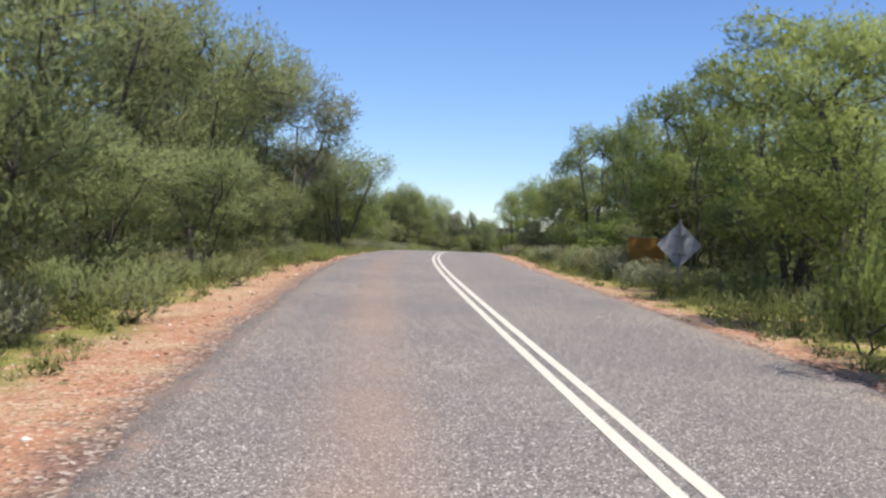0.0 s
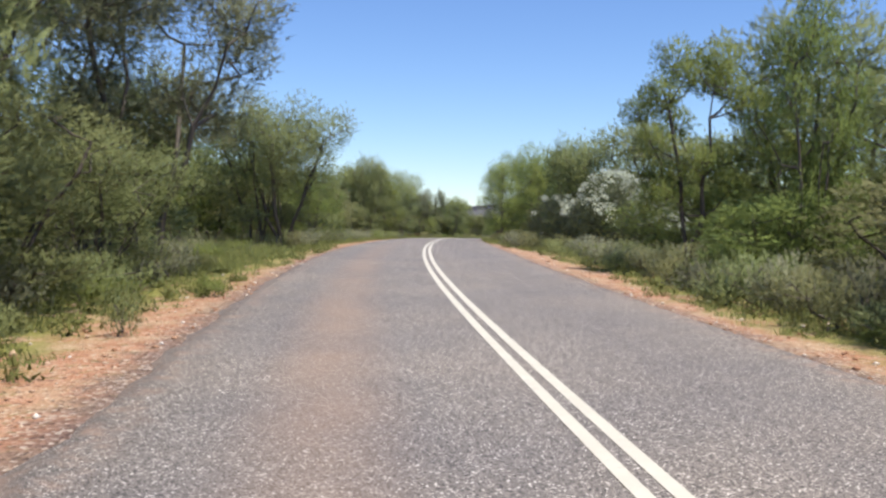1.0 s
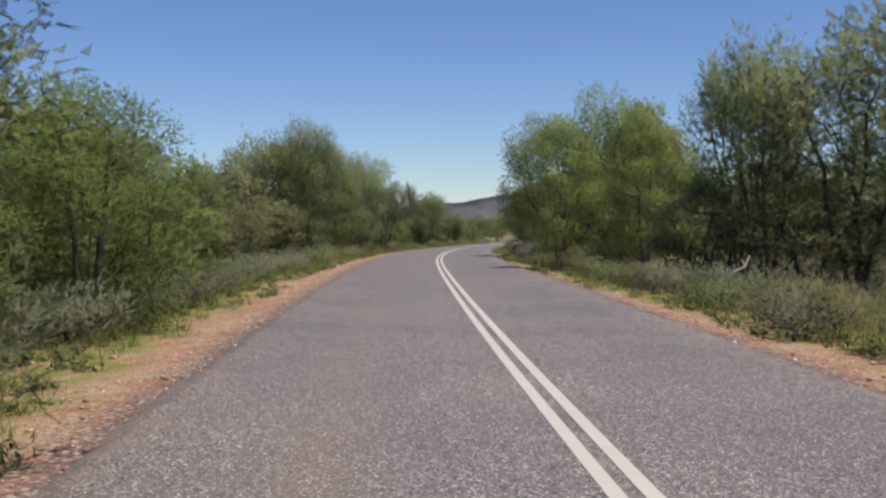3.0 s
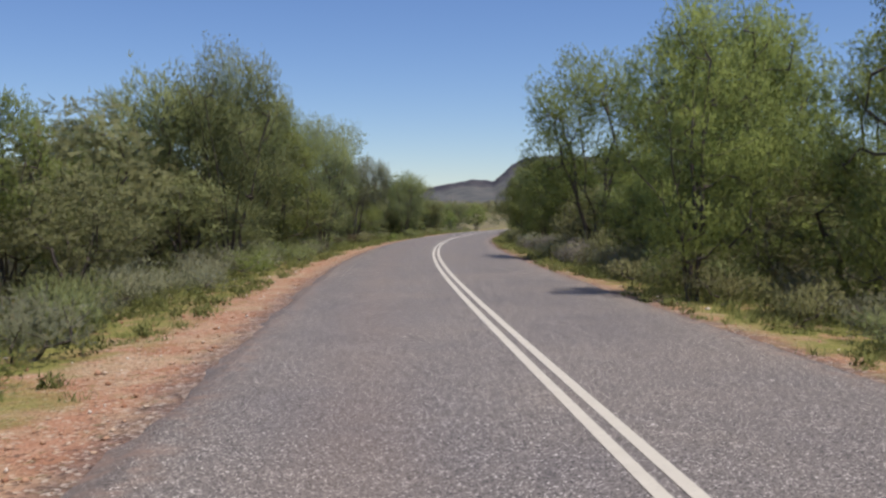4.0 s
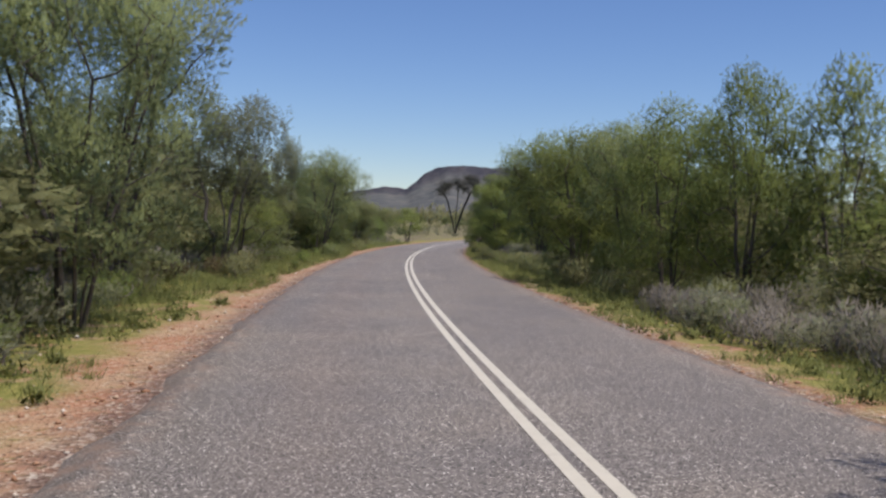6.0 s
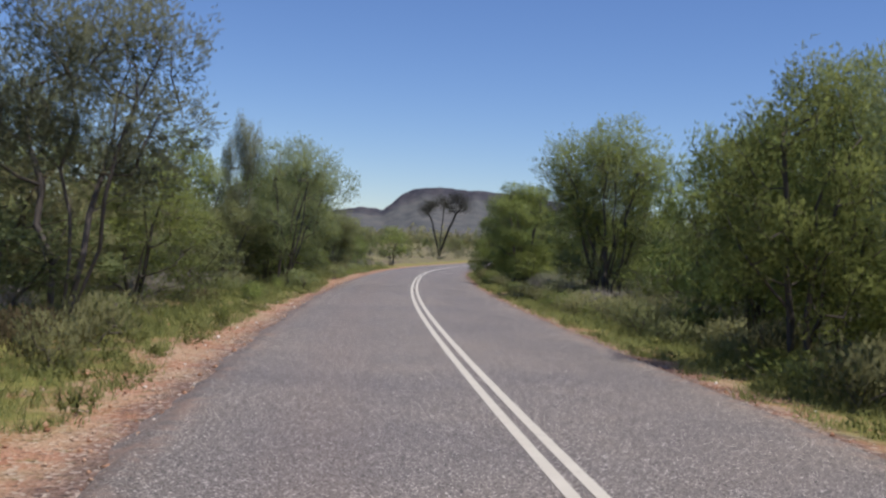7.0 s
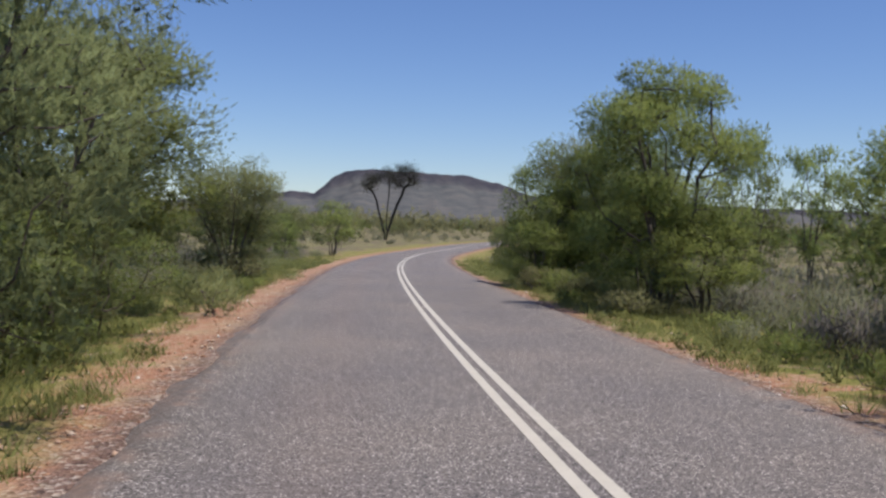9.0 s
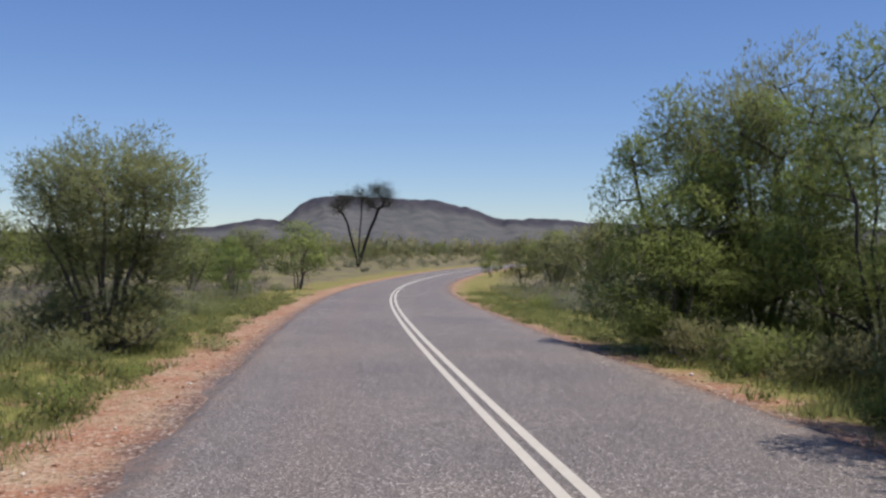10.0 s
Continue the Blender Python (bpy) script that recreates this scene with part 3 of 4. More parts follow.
plant("green", 6.7, 15.2, 4.0, 3.8)
plant("tall", 7.9, 21.2, 5.5, 5.2)
plant("tall", 7.6, 28.4, 5.5, 3.6)
plant("green", 7.7, 37.0, 5.8, 2.5)
plant("mulga", 10.6, 44.1, 7.2, 5.4)
plant("green", 10.0, 44.4, 4.2, 3.6)
plant("green", 11.8, 43.2, 5.2, 4.4)
plant("tall", 7.3, 43.2, 5.7, 3.6)
plant("mulga", 11.0, 78.5, 6.5, 3.9)
plant("mulga", 14.6, 75.2, 7.2, 6.4)
plant("mulga", 12.4, 76.5, 6.3, 5.0)
plant("mulga", 18.0, 74.5, 6.5, 6.0)
plant("mulga", 20.4, 71.0, 6.2, 5.6)
plant("green", 17.4, 71.9, 5.6, 3.8)
plant("green", 7.8, 88.5, 5.3, 3.1)
plant("green", 9.6, 84.3, 5.2, 2.6)
plant("mulga", 11.0, 80.1, 6.3, 3.4)
plant("mulga", 14.2, 71.8, 6.7, 4.6)
plant("vase", 11.2, 94.9, 7.2, 4.0)
plant("green", 13.2, 96.8, 6.9, 4.4)
plant("green", 14.8, 100.4, 7.2, 4.6)
plant("green", 11.3, 87.8, 4.9, 3.8)
plant("vase", 11.4, 106.8, 7.2, 5.4, -1.3)
plant("green", 14.8, 104.4, 5.6, 4.6)
plant("vase", 15.2, 107.5, 7.4, 5.0)
plant("green", 14.3, 127.0, 4.4, 2.9)
plant("green", 15.1, 124.8, 4.9, 2.9)
plant("green", 16.6, 123.5, 5.0, 3.0)
plant("green", 19.8, 124.8, 3.6, 2.1)
plant("green", 17.2, 139.7, 4.2, 1.6)
plant("green", 16.2, 135.3, 4.6, 2.4)
plant("vase", 21.9, 157.7, 6.3, 5.5)
plant("mulga", 21.7, 158.3, 5.7, 4.6)
plant("green", 20.3, 147.2, 4.9, 3.3)
plant("vase", 19.7, 141.6, 5.1, 4.6)
plant("green", 21.8, 145.4, 5.2, 4.6)
plant("tall", 23.8, 174.2, 4.7, 4.2)
plant("tall", 24.4, 175.2, 4.5, 3.8)
plant("green", 25.2, 177.4, 2.4, 3.2)
plant("mulga", 26.6, 179.6, 3.0, 3.2)
plant("green", 24.3, 173.4, 1.4, 2.8)
plant("green", 27.7, 176.5, 3.8, 2.1)
plant("tall", 35.2, 183.5, 4.1, 2.6)
plant("green", 35.3, 179.3, 4.7, 3.4)
plant("tall", 23.5, 163.0, 4.7, 4.4)
plant("green", 25.6, 167.2, 3.1, 3.6)
plant("green", 27.0, 170.0, 3.2, 3.6)
plant("green", 26.3, 186.5, 3.9, 3.4)
plant("mulga", 27.8, 185.6, 4.7, 3.8)
plant("green", 27.6, 182.4, 4.3, 3.4)
plant("green", 46.2, 232.4, 2.4, 4.3)
plant("green", 45.6, 224.1, 3.1, 2.8)
plant("green", 56.5, 268.0, 1.2, 2.8)
plant("mulga", 15.2, 131.0, 4.3, 3.0)
plant("green", 17.2, 130.2, 4.6, 3.2)
plant("green", 10.6, 91.2, 3.8, 3.0)
plant("green", 10.2, 97.9, 3.2, 2.8)
plant("mulga", -5.8, 18.0, 2.4, 3.2)
plant("mulga", -5.3, 25.0, 2.6, 3.2)
plant("mulga", -5.7, 31.5, 2.7, 3.4)
plant("mulga", -5.6, 36.2, 2.6, 3.2)
plant("mulga", 26.0, 160.5, 2.6, 4.4)
plant("mulga", 25.6, 155.5, 3.2, 4.2)
plant("mulga", 24.2, 162.8, 1.4, 3.0)
plant("green", 22.6, 154.2, 1.6, 3.2)
plant("green", 25.6, 185.0, 1.2, 3.0)
plant("green", 27.4, 183.6, 1.2, 3.0)
plant("back_dark", 46.3, 237.7, 2.1, 3.5)
plant("back_dark", 45.5, 230.5, 2.3, 4.2)
plant("back_dark", 44.8, 224.4, 2.8, 4.5)
plant("back_dark", 52.5, 235.4, 2.9, 5)
plant("back_green", 25.4, 242.1, 1.6, 4)
plant("back_green", 22.2, 234.7, 1.8, 5)
plant("back_green", 13.0, 233.8, 2.2, 6)
plant("back_green", 18.0, 248.0, 1.8, 5)
plant("green", 10.2, 166.2, 1.2, 2.8)
plant("green", 11.4, 169.9, 1.2, 2.4)
plant("bushy_dark", -5.4, 106.0, 2.9, 3.6)
plant("bushy_dark", -3.2, 107.0, 2.6, 3.2)
plant("bushy_dark", -1.2, 116.5, 2.7, 3.2)
plant("bushy_dark", -6.4, 99.5, 3.0, 3.4)
plant("bushy_dark", -0.4, 122.0, 2.4, 3.0)
plant("mulga", 6.4, 166.8, 4.6, 3.6)
plant("mulga", -2.9, 102.6, 5.6, 3.8)
plant("green", 14.9, 134.6, 4.3, 3.4)
plant("green", 17.2, 139.7, 4.0, 3.4)
plant("green", 18.5, 138.3, 4.2, 4.0)
plant("back_green", -12.5, 64.0, 4.0, 5.0)
plant("back_mulga", -15.5, 60.0, 4.4, 5.4)
plant("back_green", -10.5, 70.0, 3.8, 4.5)
plant("back_dark", -9.0, 66.5, 3.0, 3.5)
plant("back_dark", -17.5, 66.0, 4.4, 5.4)
plant("mulga", -1.5, 111.4, 5.7, 3.6)
plant("mulga", -3.2, 109.5, 5.8, 3.8)
plant("green", 9.0, 30.2, 4.8, 4.2)
plant("green", 9.8, 26.4, 5.2, 4.4)
plant("green", 27.4, 185.0, 3.7, 3.6)
plant("green", 26.0, 185.6, 2.6, 3.0)


# woodland behind them
rng = np.random.default_rng(5)
y = -12.0
while y < 235:
    for sgn, first, n in ((-1, 8.0, 2 if y < 155 else 0), (1, 9.5, 2 if y < 150 else 1 if y < 156 else 0)):
        for i in range(n):
            out = first + i * 5.5 + rng.random() * 4.5
            yy = y + rng.random() * 7
            if (sgn < 0 and 42 < yy < 62) or (sgn > 0 and 46 < yy < 70 and out < 14):
                continue
            kind = (("back_green", "back_dark", "back_green", "back_green") if sgn < 0 and 62 < yy < 98 else ("back_mulga", "back_dark", "back_dark", "back_mulga") if sgn < 0 else ("back_mulga", "back_green", "back_dark", "back_green"))[int(rng.integers(4))]
            xx = beside(yy, sgn * out)
            plant(kind, xx, yy, float(rise(yy)) + (3.9 if yy < 45 else 3.1) + 1.6 * rng.random() + (0.4 * i), 4.2 + 2.2 * rng.random())
    y += 6.5
# taller bushes that fill the gaps between the roadside trees
y = -4.0
while y < 172:
    for sgn, edge in ((-1, HALF_L), (1, HALF_R)):
        yy = y + rng.random() * 4
        out = edge + (3.8 if sgn < 0 else 3.6) + rng.random() * 2.6
        if (sgn < 0 and 42 < yy < 64) or (sgn > 0 and (46 < yy < 76 or 138 < yy)):
            continue
        kind = (("bushy_dark", "bushy_green", "bushy_green", "bushy_green") if sgn < 0 and 64 < yy < 98 else ("bushy_dark", "bushy_mulga", "bushy_dark", "bushy_mulga") if sgn < 0 else ("bushy_dark", "bushy_green", "bushy_dark", "bushy_mulga"))[int(rng.integers(4))]
        plant(kind, beside(yy, sgn * out), yy, float(rise(yy)) + 1.6 + 1.6 * rng.random(), 2.6 + 1.6 * rng.random())
    y += 4.0
# scattered trees of the open plain
for i in range(60):
    yy = 215 + 330 * rng.random() ** 1.3
    out = (-1 if rng.random() < 0.55 else 1) * (14 + 110 * rng.random())
    xx = beside(yy, out)
    plant(("back_mulga", "back_dark", "back_green")[i % 3], xx, yy, float(rise(yy)) + 2.4 + 2.6 * rng.random(), 3.5 + 3.5 * rng.random())


def far_wood():
    """The low belt of scrub that closes the plain below the hills."""
    r = np.random.default_rng(12)
    n = 3000
    az = np.radians(r.uniform(-25, 50, n))
    dist = 270 + 900 * r.random(n) ** 1.1
    cx_, cy_ = 13 + np.sin(az) * dist, 160 + np.cos(az) * dist
    per = 24
    size = 2.6 + 3.0 * r.random(n)
    src = np.repeat(np.stack([cx_, cy_, np.interp(cy_, RISE_Y, RISE_Z) + size * 0.62], 1), per, 0)
    sz = np.repeat(size, per)[:, None]
    at = src + unit(r.normal(size=src.shape)) * r.random((len(src), 1)) ** 0.4 * sz * [1.2, 1.2, 0.75]
    v, f = blades(r, at, np.tile([0, 0, 0.8], (len(at), 1)), 1.8, 0.55, 0.7)
    return new("far_scrub", mesh("far_scrub", v, f, M_DARK, normals=soft_normals(r, at - src)))


tagged(far_wood(), "low belt of dark acacia scrub on the far plain", "scrub", kind="stuff")


def plain_scrub(name, seed, n, leaf, y0, y1, near, far, low, high):
    """Bushes of the open plain, too many and too far to tell apart."""
    r = np.random.default_rng(seed)
    yy = y0 + (y1 - y0) * r.random(n)
    sg = np.where(r.random(n) < 0.5, -1.0, 1.0)
    xx = centre(yy)[0] + sg * (near + (far - near) * r.random(n) ** 1.2)
    size = low + (high - low) * r.random(n) ** 2
    per = 48
    src = np.repeat(np.stack([xx, yy, land(xx, yy)[0] + size * 0.45], 1), per, 0)
    sz = np.repeat(size, per)[:, None]
    at = src + unit(r.normal(size=src.shape)) * r.random((n * per, 1)) ** 0.4 * sz * [0.75, 0.75, 0.5]
    return new(name, mesh(name, *blades(r, at, np.tile([0, 0, 0.5], (len(at), 1)), 0.36, 0.08, 0.8), leaf, normals=soft_normals(r, at - src)))


tagged(plain_scrub("scrub", 71, 700, M_DARK, 150, 420, 13, 130, 0.7, 2.6), "dark green bushes dotted over the open plain", "scrub", kind="stuff")
tagged(plain_scrub("scrub", 72, 900, M_SAGE, 120, 380, 12, 100, 0.5, 1.5), "grey-green low bushes over the open plain", "scrub", kind="stuff")


tagged(plain_scrub("scrub", 73, 700, M_DARK, -70, 150, 24, 120, 1.0, 3.4), "dark green scrub spread over the land behind the trees", "scrub", kind="stuff")


def shrub_meshes(seed, leaf, n, ln, wd, up, squash=1.0):
    """A dome-shaped bush 1 m high and about 1.5 m wide."""
    r = np.random.default_rng(seed)
    blobs = [(0, 0, 0.42, 0.5, 0.42)]
    for i in range(6):
        a, q = i * 1.05 + r.random() * 0.5, 0.25 + 0.3 * r.random()
        blobs.append((q * math.cos(a), q * math.sin(a), 0.3 + 0.3 * r.random(), 0.28 + 0.12 * r.random(), 0.26 + 0.1 * r.random()))
    at = in_blobs(r, blobs, n, 0.4)
    at[:, 2] = np.maximum(at[:, 2] * squash, 0.02)
    way = unit(at - np.array([0, 0, -0.2])) * 0.5 + np.array([0, 0, up])
    tips = in_blobs(r, blobs, 14, 0.3)
    tips[:, 2] = np.maximum(tips[:, 2], 0.25)
    wood = limbs(r, tips, [(np.array([0.2, 0.1, 0.4]), np.array([0, 0, -0.1])), (np.array([-0.2, -0.1, 0.45]), np.array([0.03, 0, -0.1]))], 0.05, 0.006, 3)
    return mesh("stem", *wood, M_BARK_GREY, True), mesh("foliage", *blades(r, at, way, ln * 1.1, wd * 1.4, 0.5), leaf, normals=soft_normals(r, at - np.array([0, 0, 0.25])))


SHRUBS = [
    ("grey-green rounded saltbush on red earth", [shrub_meshes(300 + i, M_SAGE, 720, 0.105, 0.0196, 0.4) for i in range(2)]),
    ("olive-green roadside shrub with fine leaves", [shrub_meshes(310 + i, M_MULGA, 720, 0.116, 0.0184, 0.6) for i in range(2)]),
    ("dark green low shrub under the trees", [shrub_meshes(320 + i, M_DARK, 720, 0.105, 0.0218, 0.4) for i in range(2)]),
    ("fresh green bushy regrowth beside the road", [shrub_meshes(330 + i, M_GREEN, 720, 0.100, 0.0218, 0.4) for i in range(2)]),
    ("dry brown low shrub in the grass", [shrub_meshes(340, M_RUST, 900, 0.12, 0.011, 0.8)]),
    ("mauve-grey dry tussock of soft grass under the trees", [shrub_meshes(350 + i, M_STRAW, 900, 0.15, 0.0085, 1.0) for i in range(2)]),
]
_shrubs = [0]


def shrub(kind, x, y, high, wide):
    label, stock = SHRUBS[kind]
    _shrubs[0] += 1
    n = _shrubs[0]
    b = new("shrub")
    z = float(land(np.array([x]), np.array([y]))[0][0])
    b.matrix_basis = pose(x, y, z - 0.03, 0, 0, (n * 97.3) % 360) @ Matrix.Diagonal((wide / 1.5, wide / 1.5, high, 1))
    for nm, me in zip(("stem", "foliage"), stock[n % len(stock)]):
        new(nm, me).parent = b
    return tagged(b, label, "shrub", "roadside shrubs")


shrub(2, -3.9, 57.0, 0.92, 1.00)
shrub(2, 4.6, 136.3, 0.96, 1.36)
shrub(0, 5.6, 33.0, 1.08, 1.66)
shrub(0, 5.9, 30.8, 1.23, 1.51)
shrub(2, 5.5, 39.1, 0.71, 1.00)
shrub(1, 5.6, 34.1, 1.20, 2.10)
shrub(2, 5.9, 42.1, 0.86, 1.27)
shrub(2, 5.9, 39.4, 1.14, 1.50)
shrub(3, 5.6, 12.5, 1.72, 1.41)
shrub(3, -1.2, 103.5, 0.85, 1.91)
shrub(2, -1.5, 99.4, 0.84, 1.09)
shrub(3, -1.1, 98.8, 0.95, 2.24)
shrub(1, 0.5, 105.1, 0.76, 1.39)
shrub(2, 4.3, 133.5, 0.90, 1.08)
shrub(0, 9.8, 96.6, 1.18, 1.73)
shrub(2, 11.4, 102.6, 1.03, 1.52)
shrub(0, 10.9, 104.9, 1.00, 1.41)
shrub(2, 10.9, 107.3, 0.90, 0.69)
shrub(0, 12.8, 116.9, 0.91, 2.27)
shrub(2, 9.3, 92.7, 1.05, 1.70)
shrub(1, 16.4, 191.3, 0.88, 1.74)
shrub(3, 15.9, 184.0, 0.44, 0.65)
shrub(3, 15.0, 180.8, 0.66, 0.83)
shrub(3, 24.8, 181.5, 0.95, 2.06)
shrub(3, 18.9, 153.3, 0.64, 1.76)
shrub(3, 18.5, 150.1, 0.65, 1.70)
shrub(0, 20.7, 158.2, 0.83, 1.61)
shrub(2, 6.2, 63.2, 0.75, 1.34)
shrub(2, 7.3, 61.7, 0.89, 1.15)
shrub(0, 7.3, 71.6, 0.92, 1.76)
shrub(0, 7.3, 56.2, 0.92, 2.41)
shrub(0, 6.2, 49.3, 0.96, 1.70)
shrub(0, 5.9, 66.0, 0.85, 1.78)
shrub(1, -3.5, 29.4, 0.75, 0.59)
shrub(3, -3.3, 34.5, 0.45, 0.76)
shrub(1, -3.9, 13.9, 0.88, 1.62)
shrub(1, -3.8, 20.6, 0.78, 1.74)
shrub(2, -4.1, 24.9, 0.82, 0.9)
shrub(1, -0.8, 101.3, 0.99, 1.49)
shrub(2, -0.5, 106.4, 0.76, 0.74)
shrub(1, 0.9, 116.1, 0.90, 1.23)
shrub(3, 1.7, 124.7, 0.92, 1.45)
shrub(2, 10.4, 107.7, 0.96, 1.57)
shrub(1, 11.8, 119.8, 0.83, 1.17)
shrub(0, 10.8, 113.2, 1.06, 1.59)
shrub(0, 11.0, 110.7, 0.97, 1.48)
shrub(2, 16.6, 140.6, 1.07, 1.37)
shrub(2, 14.8, 135.2, 1.09, 1.37)
shrub(2, 13.6, 131.2, 1.15, 1.34)
shrub(1, 15.6, 141.7, 1.10, 1.79)
shrub(1, 10.1, 159.2, 0.97, 1.70)
shrub(3, 7.7, 150.1, 0.78, 0.82)
shrub(3, 6.5, 140.1, 0.63, 0.36)
shrub(2, 16.8, 142.2, 1.15, 1.53)
shrub(3, 9.1, 157.6, 0.69, 0.59)
shrub(1, 13.5, 173.5, 1.06, 1.59)
shrub(2, 18.6, 158.9, 0.84, 1.23)
shrub(2, 18.7, 157.0, 0.81, 1.40)
shrub(1, 25.4, 179.3, 1.01, 1.91)
shrub(2, 23.5, 174.9, 0.72, 1.79)
shrub(0, 24.1, 171.3, 1.13, 1.90)
shrub(0, 23.1, 167.3, 1.27, 1.60)
shrub(3, 20.6, 165.3, 0.61, 1.13)
shrub(3, 19.6, 162.2, 0.70, 0.92)
shrub(1, 25.9, 186.2, 0.97, 2.04)
shrub(2, 24.6, 183.5, 0.94, 1.41)
shrub(2, 22.5, 173.4, 0.73, 1.69)
shrub(1, 16.9, 195.7, 0.74, 1.55)
shrub(1, 27.2, 188.1, 0.95, 1.37)
shrub(2, 25.0, 182.6, 0.90, 1.44)
shrub(2, 25.2, 180.7, 0.84, 1.34)
shrub(3, 24.4, 181.7, 0.41, 0.51)
shrub(3, 22.9, 177.4, 0.53, 0.82)
shrub(1, 17.7, 188.8, 0.37, 0.88)
shrub(2, 16.0, 188.9, 1.0, 2.2)
shrub(1, 15.1, 190.6, 1.1, 2.6)
shrub(2, 14.6, 188.6, 0.8, 2.0)
shrub(2, 8.9, 90.6, 1.2, 1.8)
shrub(2, 9.4, 94.8, 1.2, 1.9)
shrub(2, 9.9, 98.6, 1.2, 1.8)
shrub(0, 10.1, 100.2, 1.0, 1.7)
shrub(2, 12.2, 114.6, 1.1, 1.7)
shrub(2, 14.0, 128.5, 1.1, 1.6)
shrub(2, 18.0, 147.0, 1.0, 1.7)
shrub(2, 18.2, 144.4, 1.1, 1.8)
shrub(2, 9.7, 106.0, 0.9, 1.5)
shrub(2, 9.8, 100.6, 1.5, 1.9)
shrub(2, 9.6, 103.4, 0.8, 1.3)

r2 = np.random.default_rng(21)


def thicket(kind, label, spots):
    """Low bushes among the others, too many and too alike to tell apart, in one mesh. spots: x, y, height, width, turn."""
    me = SHRUBS[kind][1][0][1]
    co = np.empty(len(me.vertices) * 3, np.float32)
    me.vertices.foreach_get("co", co)
    co = co.reshape(-1, 3)
    made = []
    for x, y, high, wide, turn in spots:
        z = float(land(np.array([x]), np.array([y]))[0][0])
        c, q = math.cos(turn), math.sin(turn)
        made.append(np.stack([(co[:, 0] * c - co[:, 1] * q) * wide / 1.5 + x, (co[:, 0] * q + co[:, 1] * c) * wide / 1.5 + y, co[:, 2] * high + z - 0.03], 1))
    v = np.concatenate(made)
    out = np.tile(co[::3] - [0, 0, 0.25], (len(spots), 1))
    ob = new("low_bushes", mesh("low_bushes", v, np.arange(len(v)).reshape(-1, 3), me.materials[0], normals=soft_normals(r2, out)))
    return tagged(ob, label, "bushes", kind="stuff")


low = {k: [] for k in range(5)}
y = -4.0
while y < 205:
    for sgn, edge in ((-1, HALF_L), (1, HALF_R)):
        out = edge + (2.3 if sgn < 0 else 1.9) + r2.random() * 2.2
        yy = y + r2.random() * 2.0
        kind = int(r2.choice(5, p=[0.25, 0.33, 0.24, 0.14, 0.04]))
        low[kind].append((float(beside(yy, sgn * out)), yy, 0.4 + 0.45 * r2.random(), 0.9 + 0.9 * r2.random(), 6.28 * r2.random()))
    y += 2.7
for kind, label in enumerate(("low grey-green saltbush scattered along the verge", "low olive bushes scattered along the verge", "low dark green bushes under the trees",
                              "low fresh green regrowth along the verge", "low dry brown bushes in the grass")):
    if low[kind]:
        thicket(kind, label, low[kind])
# close ranks of rounded shrubs that line the verge
for sgn, edge, y0, y1, near, kinds in ((1, HALF_R, 66, 98, 1.5, (0, 2, 0, 1)), (1, HALF_R, 98, 124, 1.6, (5, 5, 0, 5)), (1, HALF_R, 99, 124, 2.6, (5, 5, 1, 5)), (-1, HALF_L, 126, 158, 4.2, (5, 5, 1, 5)), (1, HALF_R, 150, 172, 3.0, (5, 5, 0, 1)), (-1, HALF_L, 62, 122, 2.3, (1, 3, 0, 0)), (-1, HALF_L, 8, 40, 2.4, (1, 0, 1, 2)), (1, HALF_R, 24, 44, 1.7, (0, 2, 1, 0)), (1, HALF_R, 128, 156, 1.9, (2, 3, 2, 1))):
    y = float(y0)
    while y < y1:
        shrub(kinds[int(r2.integers(4))], beside(y, sgn * (edge + near + 0.9 * r2.random())), y, 0.65 + 0.4 * r2.random(), 1.2 + 0.8 * r2.random())
        y += 1.1 + 0.8 * r2.random()


def undergrowth(name, seed, n, near, far, leaf, y0, y1, tall, only=0):
    """Low scrub between and behind the shrubs, too tangled to tell apart."""
    r = np.random.default_rng(seed)
    xx, yy, out = verge_points(r, n, y0, y1, near, far, 0.9, only)
    zz, _ = land(xx, yy)
    size = tall * (0.5 + 0.8 * r.random(n))
    per = 62
    src = np.repeat(np.stack([xx, yy, zz + size * 0.3], 1), per, 0)
    sz = np.repeat(size, per)[:, None]
    at = src + unit(r.normal(size=src.shape)) * r.random((n * per, 1)) ** 0.45 * sz * [0.95, 0.95, 0.55]
    at[:, 2] = np.maximum(at[:, 2], np.repeat(zz, per) + 0.02)
    return new(name, mesh(name, *blades(r, at, np.tile([0, 0, 0.7], (len(at), 1)), 0.19 * min(1.0, tall / 0.6), 0.027 * min(1.0, tall / 0.4), 0.5), leaf, normals=soft_normals(r, at - src, 0.5)))


def verge_points(r, n, y0, y1, near, far, power=1.0, only=0):
    """Random places beside the road, `near` to `far` metres out from the seal."""
    yy = r.uniform(y0, y1, n)
    sg = np.where(r.random(n) < 0.5, -1.0, 1.0) if not only else np.full(n, float(only))
    out = near + (far - near) * r.random(n) ** power
    cx_, th_ = centre(yy)
    out = out + np.where(out < 4, bare(cx_ + sg, yy), 0)
    xx = cx_ + sg * (np.where(sg < 0, half_left(yy), HALF_R) + out) / np.cos(th_)
    return xx, yy, out


